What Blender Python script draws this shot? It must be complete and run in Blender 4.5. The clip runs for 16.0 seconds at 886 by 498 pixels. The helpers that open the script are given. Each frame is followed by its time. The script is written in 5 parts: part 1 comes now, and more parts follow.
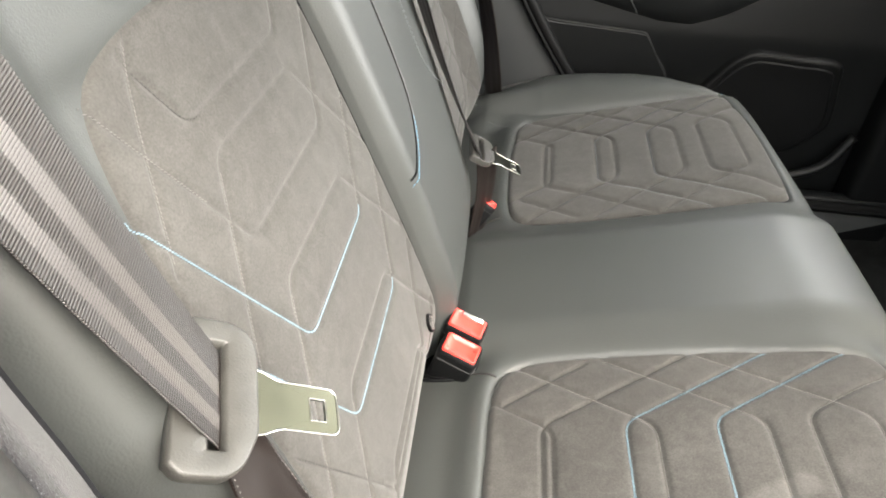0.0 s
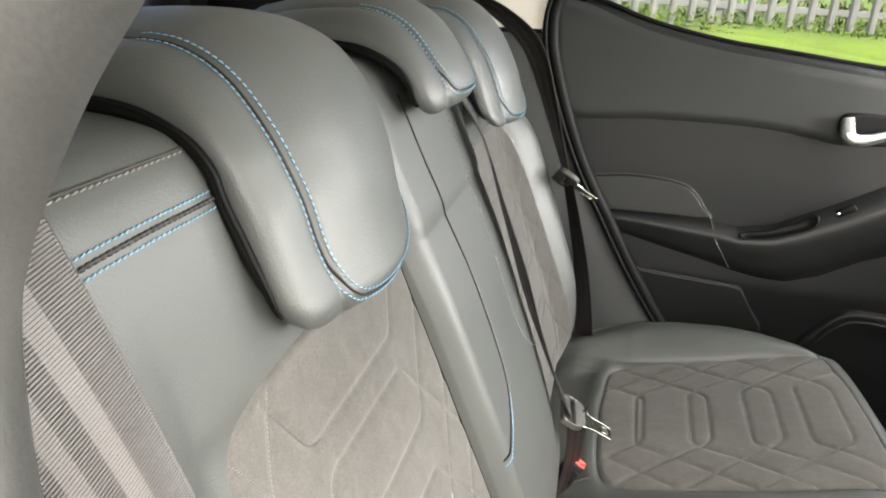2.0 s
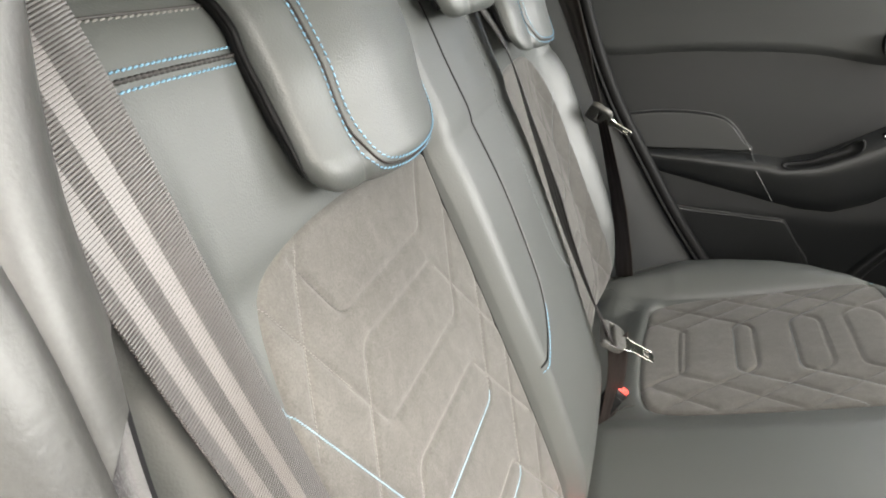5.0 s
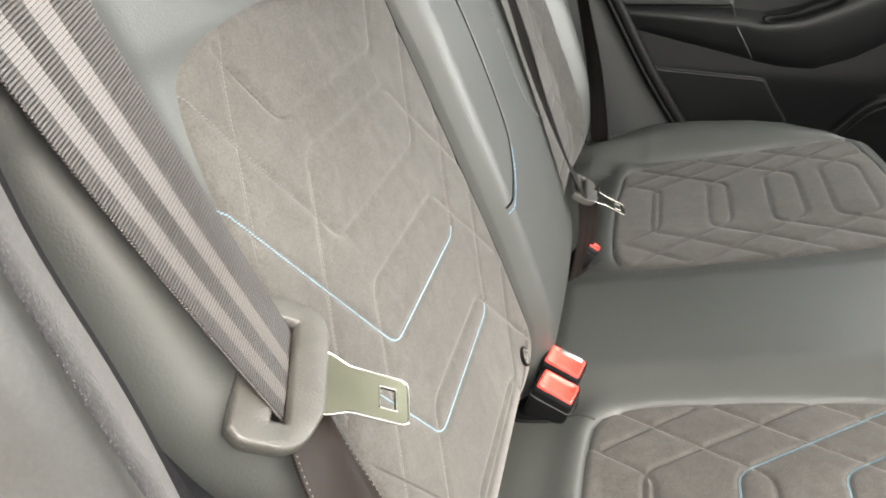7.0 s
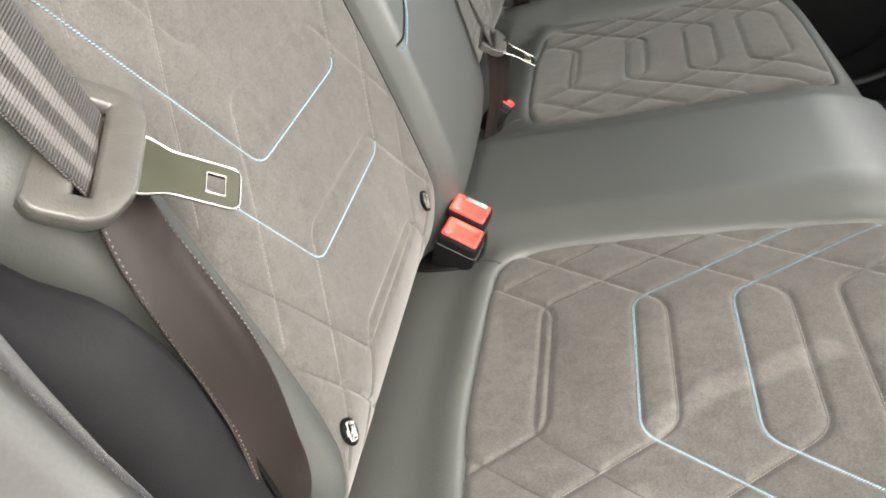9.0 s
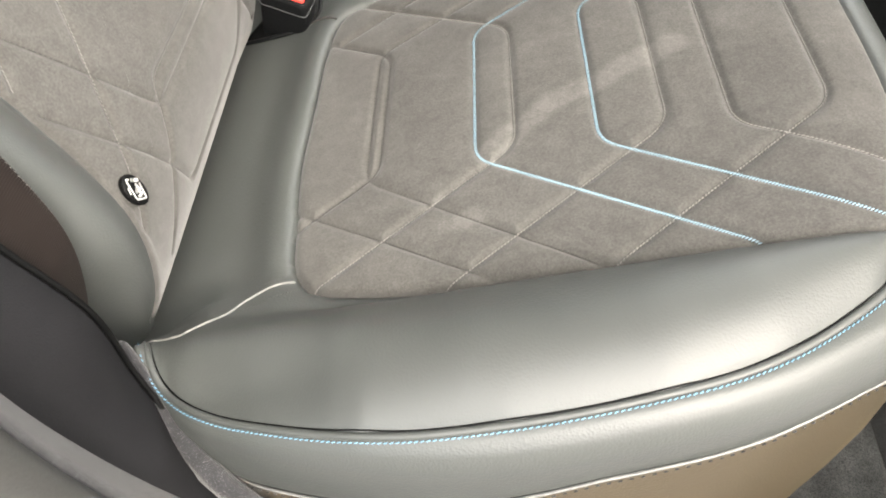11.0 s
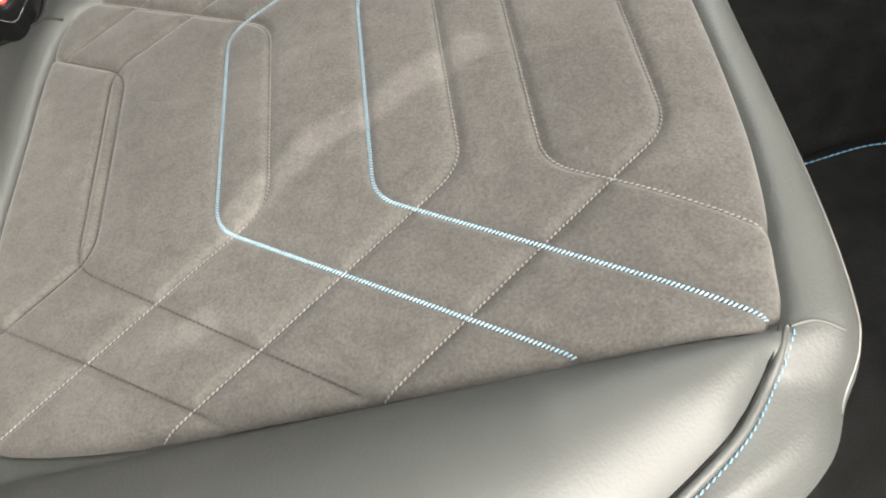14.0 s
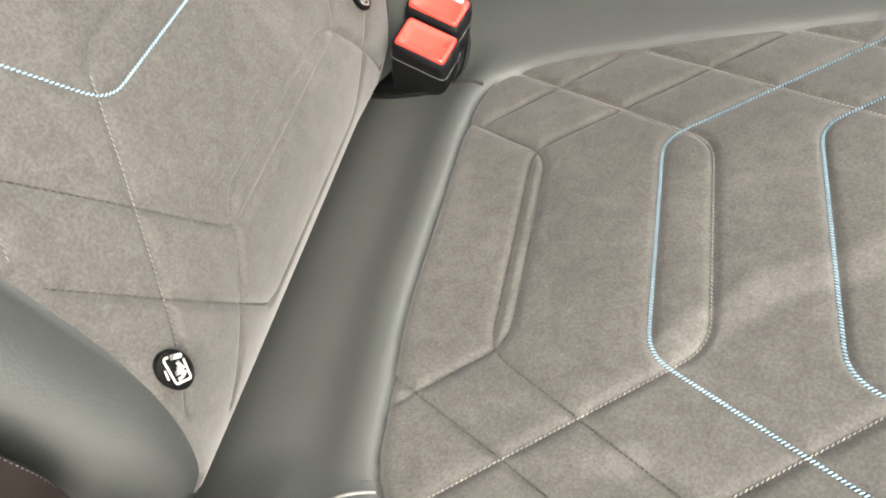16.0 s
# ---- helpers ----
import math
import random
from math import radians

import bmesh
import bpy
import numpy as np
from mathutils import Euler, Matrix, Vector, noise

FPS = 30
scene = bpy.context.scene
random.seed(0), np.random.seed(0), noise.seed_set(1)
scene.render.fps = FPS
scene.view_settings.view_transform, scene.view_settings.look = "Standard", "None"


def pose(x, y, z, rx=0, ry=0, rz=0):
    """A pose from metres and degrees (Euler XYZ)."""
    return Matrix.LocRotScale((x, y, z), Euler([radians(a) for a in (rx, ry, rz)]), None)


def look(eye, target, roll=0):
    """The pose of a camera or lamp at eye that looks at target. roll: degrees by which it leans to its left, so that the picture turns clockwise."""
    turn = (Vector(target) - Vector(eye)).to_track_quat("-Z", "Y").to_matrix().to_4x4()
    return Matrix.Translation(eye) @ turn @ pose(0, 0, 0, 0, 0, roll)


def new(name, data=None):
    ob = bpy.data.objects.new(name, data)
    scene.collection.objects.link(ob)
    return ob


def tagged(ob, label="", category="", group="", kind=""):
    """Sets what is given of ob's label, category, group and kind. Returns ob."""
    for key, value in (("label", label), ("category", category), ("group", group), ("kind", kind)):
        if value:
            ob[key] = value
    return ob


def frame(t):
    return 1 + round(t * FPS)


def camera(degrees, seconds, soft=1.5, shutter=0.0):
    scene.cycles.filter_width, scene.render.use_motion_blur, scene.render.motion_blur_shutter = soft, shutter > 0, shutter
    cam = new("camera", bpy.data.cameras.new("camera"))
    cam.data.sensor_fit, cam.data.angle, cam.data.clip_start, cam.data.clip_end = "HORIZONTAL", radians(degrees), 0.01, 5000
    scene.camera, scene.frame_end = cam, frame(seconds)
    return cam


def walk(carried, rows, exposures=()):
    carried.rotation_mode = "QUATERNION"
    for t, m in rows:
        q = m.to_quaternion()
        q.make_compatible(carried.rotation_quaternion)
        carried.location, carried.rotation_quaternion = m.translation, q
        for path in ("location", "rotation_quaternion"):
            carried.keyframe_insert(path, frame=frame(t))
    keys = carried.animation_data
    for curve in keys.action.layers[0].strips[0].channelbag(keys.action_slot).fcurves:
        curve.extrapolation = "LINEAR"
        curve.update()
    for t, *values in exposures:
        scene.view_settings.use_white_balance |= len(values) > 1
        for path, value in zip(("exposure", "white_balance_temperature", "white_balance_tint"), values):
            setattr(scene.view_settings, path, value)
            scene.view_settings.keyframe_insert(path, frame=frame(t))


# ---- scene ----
from mathutils import bvhtree

cam = camera(63.3, 16.0, 1.9)
PATH = [
    (0, (0.04, -0.739, 0.887), (-0.054, 0.878, -0.287), 3.9),
    (0.5, (0.025, -0.731, 0.906), (-0.187, 0.965, -0.134), 4.1),
    (1, (0.02, -0.724, 0.925), (-0.276, 1.025, 0.001), 4.1),
    (1.5, (0.015, -0.726, 0.953), (-0.329, 1.068, 0.138), 3.9),
    (2, (0.016, -0.725, 0.98), (-0.363, 1.097, 0.248), 3.7),
    (2.5, (0.017, -0.717, 0.979), (-0.386, 1.12, 0.298), 3.6),
    (3, (0.023, -0.727, 0.965), (-0.415, 1.109, 0.303), 3.2),
    (3.2, (0.033, -0.736, 0.96), (-0.433, 1.093, 0.299), 2.8),
    (5.3, (0.038, -0.752, 0.898), (-0.449, 1.007, 0.081), -0.4),
    (5.5, (0.036, -0.747, 0.891), (-0.445, 0.995, 0.036), -0.0),
    (6, (0.04, -0.749, 0.883), (-0.429, 0.969, -0.026), -0.5),
    (6.5, (0.046, -0.747, 0.868), (-0.398, 0.944, -0.104), -0.6),
    (7, (0.06, -0.749, 0.845), (-0.361, 0.922, -0.17), -0.9),
    (7.5, (0.077, -0.756, 0.828), (-0.313, 0.895, -0.231), -1.3),
    (8, (0.093, -0.76, 0.811), (-0.258, 0.863, -0.305), -1.4),
    (8.2, (0.097, -0.758, 0.806), (-0.239, 0.854, -0.33), -1.3),
    (10.3, (0.179, -0.764, 0.739), (-0.011, 0.618, -0.693), -4.2),
    (10.5, (0.188, -0.761, 0.729), (0.014, 0.586, -0.739), -4.9),
    (11, (0.215, -0.762, 0.69), (0.088, 0.488, -0.866), -6.0),
    (11.5, (0.225, -0.748, 0.655), (0.14, 0.421, -0.965), -7.4),
    (12, (0.249, -0.723, 0.64), (0.203, 0.39, -1.021), -8.4),
    (12.5, (0.279, -0.697, 0.63), (0.292, 0.393, -1.047), -7.6),
    (13, (0.317, -0.671, 0.63), (0.385, 0.431, -1.039), -5.7),
    (13.5, (0.329, -0.629, 0.631), (0.418, 0.48, -1.031), -4.5),
    (14, (0.311, -0.619, 0.631), (0.379, 0.483, -1.037), -4.0),
    (14.5, (0.269, -0.607, 0.635), (0.272, 0.487, -1.039), -4.5),
    (15, (0.221, -0.588, 0.652), (0.084, 0.502, -1.019), -8.0),
    (15.5, (0.197, -0.59, 0.672), (-0.075, 0.508, -0.978), -9.7),
    (16, (0.181, -0.576, 0.658), (-0.261, 0.56, -0.927), -10.2),
]
walk(cam, [(t, look(eye, target, roll)) for t, eye, target, roll in PATH], [(0, 2.20), (1, 2.24), (2, 2.28), (3, 2.30), (5.5, 2.16), (7, 2.10), (8, 2.10), (10.5, 2.10), (12.5, 1.83), (14.5, 2.06), (16, 2.16)])

# ---- world, light ----
world = bpy.data.worlds.new("sky")
scene.world = world
world.use_nodes = True
wn = world.node_tree.nodes
sky = wn.new("ShaderNodeTexSky")
sky.sky_type = 'NISHITA'
sky.sun_disc = False
sky.sun_elevation = radians(45)
sky.sun_rotation = radians(140)
sky.dust_density = 6.0
sky.air_density = 0.6
sky.ozone_density = 0.4
bg = wn["Background"]
bg.inputs["Strength"].default_value = 0.12
world.node_tree.links.new(sky.outputs[0], bg.inputs["Color"])

sun_data = bpy.data.lights.new("sun", 'SUN')
sun_data.energy = 1.7
sun_data.angle = radians(50)
sun_data.color = (1.0, 0.98, 0.89)
sun = new("sun", sun_data)
sun.matrix_world = look((3.4, -4.0, 5.6), (0, 0, 0.3))


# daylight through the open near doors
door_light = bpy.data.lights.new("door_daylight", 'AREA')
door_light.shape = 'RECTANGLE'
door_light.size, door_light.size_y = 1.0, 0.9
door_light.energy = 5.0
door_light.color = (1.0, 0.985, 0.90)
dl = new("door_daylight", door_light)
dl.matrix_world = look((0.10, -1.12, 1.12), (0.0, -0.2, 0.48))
# area lamp added at the far window's unseen front end, for leather highlights
far_light = bpy.data.lights.new("far_window_daylight", 'AREA')
far_light.shape = 'RECTANGLE'
far_light.size, far_light.size_y = 0.48, 0.32
far_light.energy = 2.0
far_light.color = (1.0, 1.0, 0.98)
new("far_window_daylight", far_light).matrix_world = look((0.77, 0.60, 1.04), (0.15, -0.5, 0.45))
# added lamp ahead, for an unseen windscreen, to brighten the backrests
front_light = bpy.data.lights.new("front_fill_light", 'AREA')
front_light.shape = 'RECTANGLE'
front_light.size, front_light.size_y = 1.30, 0.36
front_light.energy = 18.0
front_light.color = (1.0, 0.99, 0.95)
new("front_fill_light", front_light).matrix_world = look((1.90, 0.0, 1.02), (-0.1, 0.0, 0.60))


# ---- materials ----
def mat(name, color, rough=0.5, metal=0.0, spec=0.5, var=0.15, vscale=30.0, bump=0.0, bscale=400.0,
        kind="noise", sheen=0.0, fine=0.0, fscale=900.0, coat=0.0, stretch=(1, 1, 1)):
    m = bpy.data.materials.new(name)
    m.use_nodes = True
    n, l = m.node_tree.nodes, m.node_tree.links
    b = n["Principled BSDF"]
    b.inputs["Roughness"].default_value = rough
    b.inputs["Metallic"].default_value = metal
    b.inputs["Specular IOR Level"].default_value = spec
    b.inputs["Sheen Weight"].default_value = sheen
    b.inputs["Sheen Roughness"].default_value = 0.5
    b.inputs["Coat Weight"].default_value = coat
    co = n.new("ShaderNodeTexCoord")
    mp = n.new("ShaderNodeMapping")
    mp.inputs["Scale"].default_value = stretch
    l.new(co.outputs["Object"], mp.inputs["Vector"])
    vec = mp.outputs["Vector"]
    big = n.new("ShaderNodeTexNoise")
    big.inputs["Scale"].default_value = vscale
    big.inputs["Detail"].default_value = 6
    l.new(vec, big.inputs["Vector"])
    ramp = n.new("ShaderNodeValToRGB")
    ramp.color_ramp.elements[0].position = 0.3
    ramp.color_ramp.elements[1].position = 0.72
    c = Vector(color)
    ramp.color_ramp.elements[0].color = (*(c * (1 - var)), 1)
    ramp.color_ramp.elements[1].color = (*(c * (1 + var)), 1)
    l.new(big.outputs["Fac"], ramp.inputs["Fac"])
    out = ramp.outputs["Color"]
    if fine > 0:
        fn = n.new("ShaderNodeTexNoise")
        fn.inputs["Scale"].default_value = fscale
        fn.inputs["Detail"].default_value = 3
        l.new(vec, fn.inputs["Vector"])
        mr = n.new("ShaderNodeMapRange")
        mr.inputs["From Min"].default_value = 0.3
        mr.inputs["From Max"].default_value = 0.7
        mr.inputs["To Min"].default_value = 1 - fine
        mr.inputs["To Max"].default_value = 1 + fine
        l.new(fn.outputs["Fac"], mr.inputs["Value"])
        mx = n.new("ShaderNodeVectorMath")
        mx.operation = 'SCALE'
        l.new(out, mx.inputs[0])
        l.new(mr.outputs[0], mx.inputs["Scale"])
        out = mx.outputs[0]
    l.new(out, b.inputs["Base Color"])
    rr = n.new("ShaderNodeMapRange")
    rr.inputs["To Min"].default_value = max(0.02, rough - 0.07)
    rr.inputs["To Max"].default_value = min(1.0, rough + 0.07)
    l.new(big.outputs["Fac"], rr.inputs["Value"])
    l.new(rr.outputs[0], b.inputs["Roughness"])
    if bump > 0:
        if kind == "grain":
            t = n.new("ShaderNodeTexVoronoi")
            t.feature = 'SMOOTH_F1'
            t.inputs["Scale"].default_value = bscale
            warp = n.new("ShaderNodeTexNoise")
            warp.inputs["Scale"].default_value = bscale * 0.4
            l.new(vec, warp.inputs["Vector"])
            ad = n.new("ShaderNodeMix")
            ad.data_type = 'VECTOR'
            ad.inputs["Factor"].default_value = 0.0006
            l.new(vec, ad.inputs[4])
            l.new(warp.outputs["Color"], ad.inputs[5])
            l.new(ad.outputs[1], t.inputs["Vector"])
            h = t.outputs["Distance"]
        elif kind == "wave":
            t = n.new("ShaderNodeTexWave")
            t.inputs["Scale"].default_value = bscale
            l.new(vec, t.inputs["Vector"])
            h = t.outputs["Fac"]
        else:
            t = n.new("ShaderNodeTexNoise")
            t.inputs["Scale"].default_value = bscale
            t.inputs["Detail"].default_value = 4
            l.new(vec, t.inputs["Vector"])
            h = t.outputs["Fac"]
        bp = n.new("ShaderNodeBump")
        bp.inputs["Strength"].default_value = bump
        bp.inputs["Distance"].default_value = 0.001
        l.new(h, bp.inputs["Height"])
        l.new(bp.outputs[0], b.inputs["Normal"])
    return m


def suede():
    """Short-napped microsuede: mottled pile, fine fibre grain, patches where the nap lies the other way."""
    m = bpy.data.materials.new("taupe_suede")
    m.use_nodes = True
    n, l = m.node_tree.nodes, m.node_tree.links
    b = n["Principled BSDF"]
    b.inputs["Roughness"].default_value = 0.95
    b.inputs["Specular IOR Level"].default_value = 0.08
    b.inputs["Sheen Weight"].default_value = 0.18
    b.inputs["Sheen Roughness"].default_value = 0.45
    co = n.new("ShaderNodeTexCoord")
    def noise_at(scale, detail, rough=0.6, distort=0.0, stretch=None):
        t = n.new("ShaderNodeTexNoise")
        t.inputs["Scale"].default_value = scale
        t.inputs["Detail"].default_value = detail
        t.inputs["Roughness"].default_value = rough
        t.inputs["Distortion"].default_value = distort
        if stretch:
            mp = n.new("ShaderNodeMapping")
            mp.inputs["Scale"].default_value = stretch
            mp.inputs["Rotation"].default_value = (0, 0, radians(35))
            l.new(co.outputs["Object"], mp.inputs["Vector"])
            l.new(mp.outputs[0], t.inputs["Vector"])
        else:
            l.new(co.outputs["Object"], t.inputs["Vector"])
        return t.outputs["Fac"]
    def ranged(v, a, c, lo, hi):
        r = n.new("ShaderNodeMapRange")
        for k, w in (("From Min", a), ("From Max", c), ("To Min", lo), ("To Max", hi)):
            r.inputs[k].default_value = w
        l.new(v, r.inputs["Value"])
        return r.outputs[0]
    def times(p, q):
        t = n.new("ShaderNodeMath")
        t.operation = 'MULTIPLY'
        l.new(p, t.inputs[0])
        l.new(q, t.inputs[1])
        return t.outputs[0]
    blotch = noise_at(75, 5, 0.65, 0.6)
    fibre = noise_at(650, 3, 0.7)
    nap = noise_at(9, 2, 0.5, 1.2, (1.0, 2.6, 1.0))
    k = times(times(ranged(blotch, 0.3, 0.7, 0.86, 1.14), ranged(fibre, 0.3, 0.7, 0.76, 1.25)), ranged(nap, 0.50, 0.66, 0.97, 1.06))
    k = times(k, ranged(noise_at(5.5, 3, 0.55, 0.5), 0.35, 0.65, 0.88, 1.10))
    # brushed streaks where the pile was stroked
    wob = n.new("ShaderNodeTexNoise")
    wob.inputs["Scale"].default_value = 28
    wob.inputs["Detail"].default_value = 3
    l.new(co.outputs["Object"], wob.inputs["Vector"])
    def vec(op, p, q=None):
        t = n.new("ShaderNodeVectorMath")
        t.operation = op
        for i_, w_ in enumerate((p, q)):
            if w_ is None:
                continue
            if isinstance(w_, tuple):
                t.inputs[i_].default_value = w_
            else:
                l.new(w_, t.inputs[i_])
        return t
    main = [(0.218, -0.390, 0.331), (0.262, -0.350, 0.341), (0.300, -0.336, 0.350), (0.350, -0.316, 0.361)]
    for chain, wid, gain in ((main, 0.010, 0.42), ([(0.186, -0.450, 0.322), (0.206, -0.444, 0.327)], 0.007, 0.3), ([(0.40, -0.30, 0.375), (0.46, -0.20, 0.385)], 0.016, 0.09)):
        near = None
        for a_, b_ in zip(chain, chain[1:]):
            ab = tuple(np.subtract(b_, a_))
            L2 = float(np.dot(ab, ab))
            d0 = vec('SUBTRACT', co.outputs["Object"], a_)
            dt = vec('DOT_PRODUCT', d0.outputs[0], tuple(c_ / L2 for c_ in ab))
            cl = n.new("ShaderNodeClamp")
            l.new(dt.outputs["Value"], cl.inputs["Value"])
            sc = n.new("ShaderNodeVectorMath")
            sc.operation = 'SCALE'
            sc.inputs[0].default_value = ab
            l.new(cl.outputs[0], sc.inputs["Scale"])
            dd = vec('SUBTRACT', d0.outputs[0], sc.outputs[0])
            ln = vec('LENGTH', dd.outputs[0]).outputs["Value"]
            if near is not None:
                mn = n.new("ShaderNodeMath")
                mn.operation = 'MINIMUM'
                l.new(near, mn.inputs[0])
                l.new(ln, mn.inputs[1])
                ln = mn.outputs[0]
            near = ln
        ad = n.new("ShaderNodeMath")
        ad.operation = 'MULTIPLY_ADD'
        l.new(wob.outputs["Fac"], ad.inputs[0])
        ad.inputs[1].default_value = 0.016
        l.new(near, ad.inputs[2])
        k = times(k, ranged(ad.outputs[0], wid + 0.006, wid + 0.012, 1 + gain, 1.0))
    v = n.new("ShaderNodeVectorMath")
    v.operation = 'SCALE'
    v.inputs[0].default_value = (0.0620, 0.0600, 0.0560)
    l.new(k, v.inputs["Scale"])
    l.new(v.outputs[0], b.inputs["Base Color"])
    bp = n.new("ShaderNodeBump")
    bp.inputs["Strength"].default_value = 0.35
    bp.inputs["Distance"].default_value = 0.0008
    l.new(times(fibre, blotch), bp.inputs["Height"])
    l.new(bp.outputs[0], b.inputs["Normal"])
    return m


LEATHER = mat("charcoal_leather", (0.0455, 0.0490, 0.0468), 0.49, spec=0.56, var=0.07, vscale=7, bump=0.17, bscale=760, kind="grain")
SUEDE = suede()
TRIM = mat("charcoal_trim_plastic", (0.0048, 0.0054, 0.0057), 0.45, spec=0.28, var=0.08, vscale=9, bump=0.25, bscale=900, kind="grain")
QTRIM = mat("grey_quarter_trim", (0.022, 0.024, 0.0245), 0.5, spec=0.3, var=0.08, vscale=9, bump=0.25, bscale=900, kind="grain")
ARM = mat("charcoal_armrest_trim", (0.0078, 0.0084, 0.0086), 0.42, spec=0.40, var=0.08, vscale=8, bump=0.2, bscale=900, kind="grain")
# paler than the trim: the door edges' highlights are put into this colour
RIM = mat("pale_trim_edge", (0.040, 0.041, 0.041), 0.40, spec=0.5, var=0.2, vscale=40)
SOFT = mat("grey_soft_door_trim", (0.0210, 0.0222, 0.0222), 0.50, spec=0.25, var=0.08, vscale=6, bump=0.2, bscale=800, kind="grain")
PAD = mat("charcoal_flocked_trim", (0.0085, 0.0085, 0.0094), 0.75, spec=0.10, var=0.15, vscale=40, bump=0.25, bscale=1100, fine=0.15, fscale=1200)
DARK = mat("black_plastic", (0.004, 0.0043, 0.0046), 0.5, spec=0.2, var=0.15, vscale=12, bump=0.2, bscale=700, kind="grain")
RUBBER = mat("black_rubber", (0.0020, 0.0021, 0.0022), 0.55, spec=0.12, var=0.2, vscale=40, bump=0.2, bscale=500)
LIGHTSEAL = mat("grey_painted_flange", (0.028, 0.0282, 0.027), 0.42, var=0.14, vscale=20, bump=0.13, bscale=500, fine=0.12, fscale=700)
FELT = mat("dark_flocked_felt", (0.020, 0.020, 0.0215), 0.95, spec=0.15, var=0.3, vscale=120, bump=0.6, bscale=1300, sheen=0.2)
fn_, fl_ = FELT.node_tree.nodes, FELT.node_tree.links
speck = fn_.new("ShaderNodeTexNoise")  # pale lint fibres
speck.inputs["Scale"].default_value = 1500
speck.inputs["Detail"].default_value = 1
fl_.new(fn_["Texture Coordinate"].outputs["Object"], speck.inputs["Vector"])
ramp_ = fn_.new("ShaderNodeMapRange")
for k_, v_ in (("From Min", 0.64), ("From Max", 0.74), ("To Min", 1.0), ("To Max", 7.0)):
    ramp_.inputs[k_].default_value = v_
fl_.new(speck.outputs["Fac"], ramp_.inputs["Value"])
mul_ = fn_.new("ShaderNodeVectorMath")
mul_.operation = 'SCALE'
fl_.new(fn_["Principled BSDF"].inputs["Base Color"].links[0].from_socket, mul_.inputs[0])
fl_.new(ramp_.outputs[0], mul_.inputs["Scale"])
fl_.new(mul_.outputs[0], fn_["Principled BSDF"].inputs["Base Color"])
BEIGE = mat("pale_beige_pillar_trim", (0.68, 0.645, 0.575), 0.6, var=0.05, vscale=8, bump=0.15, bscale=900)
# warm tint also stands in for light bounced up from the ground
SKIRT = mat("warm_grey_vinyl_skirt", (0.046, 0.0355, 0.0200), 0.45, var=0.08, vscale=6, bump=0.2, bscale=700, kind="grain")
HEEL = mat("charcoal_loop_carpet", (0.020, 0.0205, 0.020), 0.95, spec=0.1, var=0.4, vscale=40, bump=1.0, bscale=700, fine=0.6, fscale=800)
CARPET = mat("dark_carpet", (0.0085, 0.0087, 0.0084), 0.95, spec=0.1, var=0.4, vscale=30, bump=1.0, bscale=700, fine=0.55, fscale=900)
# shaded copy of the belt webbing, its dark tone standing in for shade
WEBSHADE = mat("shaded_webbing", (0.0125, 0.0094, 0.0082), 0.45, spec=0.22, var=0.10, vscale=25, fine=0.15, fscale=1500)
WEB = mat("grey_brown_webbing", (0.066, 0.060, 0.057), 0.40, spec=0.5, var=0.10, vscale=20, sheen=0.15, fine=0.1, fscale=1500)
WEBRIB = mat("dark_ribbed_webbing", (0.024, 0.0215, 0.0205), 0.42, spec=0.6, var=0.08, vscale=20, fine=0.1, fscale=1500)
CHROME = mat("brushed_steel", (0.33, 0.345, 0.285), 0.14, metal=1.0, var=0.08, vscale=30, bump=0.05, bscale=300)
TONGUE = mat("grey_belt_tongue_plastic", (0.050, 0.049, 0.045), 0.34, var=0.2, vscale=60, bump=0.4, bscale=900)
RED = mat("red_button_plastic", (0.86, 0.055, 0.040), 0.28, var=0.08, vscale=20, coat=0.2)
BLUE = mat("pale_blue_thread", (0.14, 0.29, 0.41), 0.6, var=0.12, vscale=300)
PANELBLUE = mat("pale_blue_panel_thread", (0.185, 0.285, 0.345), 0.6, var=0.12, vscale=300)
# dull blue; on the far seat it stands in for dimmer light
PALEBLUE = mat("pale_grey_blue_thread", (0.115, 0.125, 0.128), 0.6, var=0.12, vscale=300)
GREYTHREAD = mat("grey_thread", (0.150, 0.144, 0.135), 0.7, var=0.15, vscale=300)
DULLTHREAD = mat("dull_grey_thread", (0.115, 0.110, 0.104), 0.7, var=0.15, vscale=300)
# on the far seat this thread's dullness stands in for weaker light
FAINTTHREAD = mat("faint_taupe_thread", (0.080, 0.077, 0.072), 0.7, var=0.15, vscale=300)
DARKTHREAD = mat("dark_thread", (0.020, 0.018, 0.017), 0.7, var=0.2, vscale=300)
SEAMLIGHT = mat("pale_seam_edge", (0.13, 0.13, 0.125), 0.5, var=0.2, vscale=200)
STEELRIM = mat("polished_steel_edge", (0.50, 0.50, 0.47), 0.22, metal=1.0, var=0.1, vscale=60)
SILVER = mat("satin_silver_plastic", (0.62, 0.62, 0.60), 0.25, metal=0.9, var=0.05, vscale=20)
GRASS = mat("grass", (0.075, 0.120, 0.006), 0.8, var=0.3, vscale=2.5, bump=0.8, bscale=40, fine=0.3, fscale=60)
PAVE = mat("pale_paving", (0.32, 0.31, 0.285), 0.85, var=0.12, vscale=3, bump=0.4, bscale=60, fine=0.15, fscale=120)
FENCE = mat("galvanised_steel", (0.111, 0.113, 0.111), 0.5, metal=0.0, var=0.12, vscale=6)
LEAF = mat("hedge_leaf", (0.070, 0.072, 0.026), 0.6, var=0.4, vscale=6, fine=0.4, fscale=20)
WHITE = mat("white_print", (0.30, 0.30, 0.29), 0.5, var=0.03)

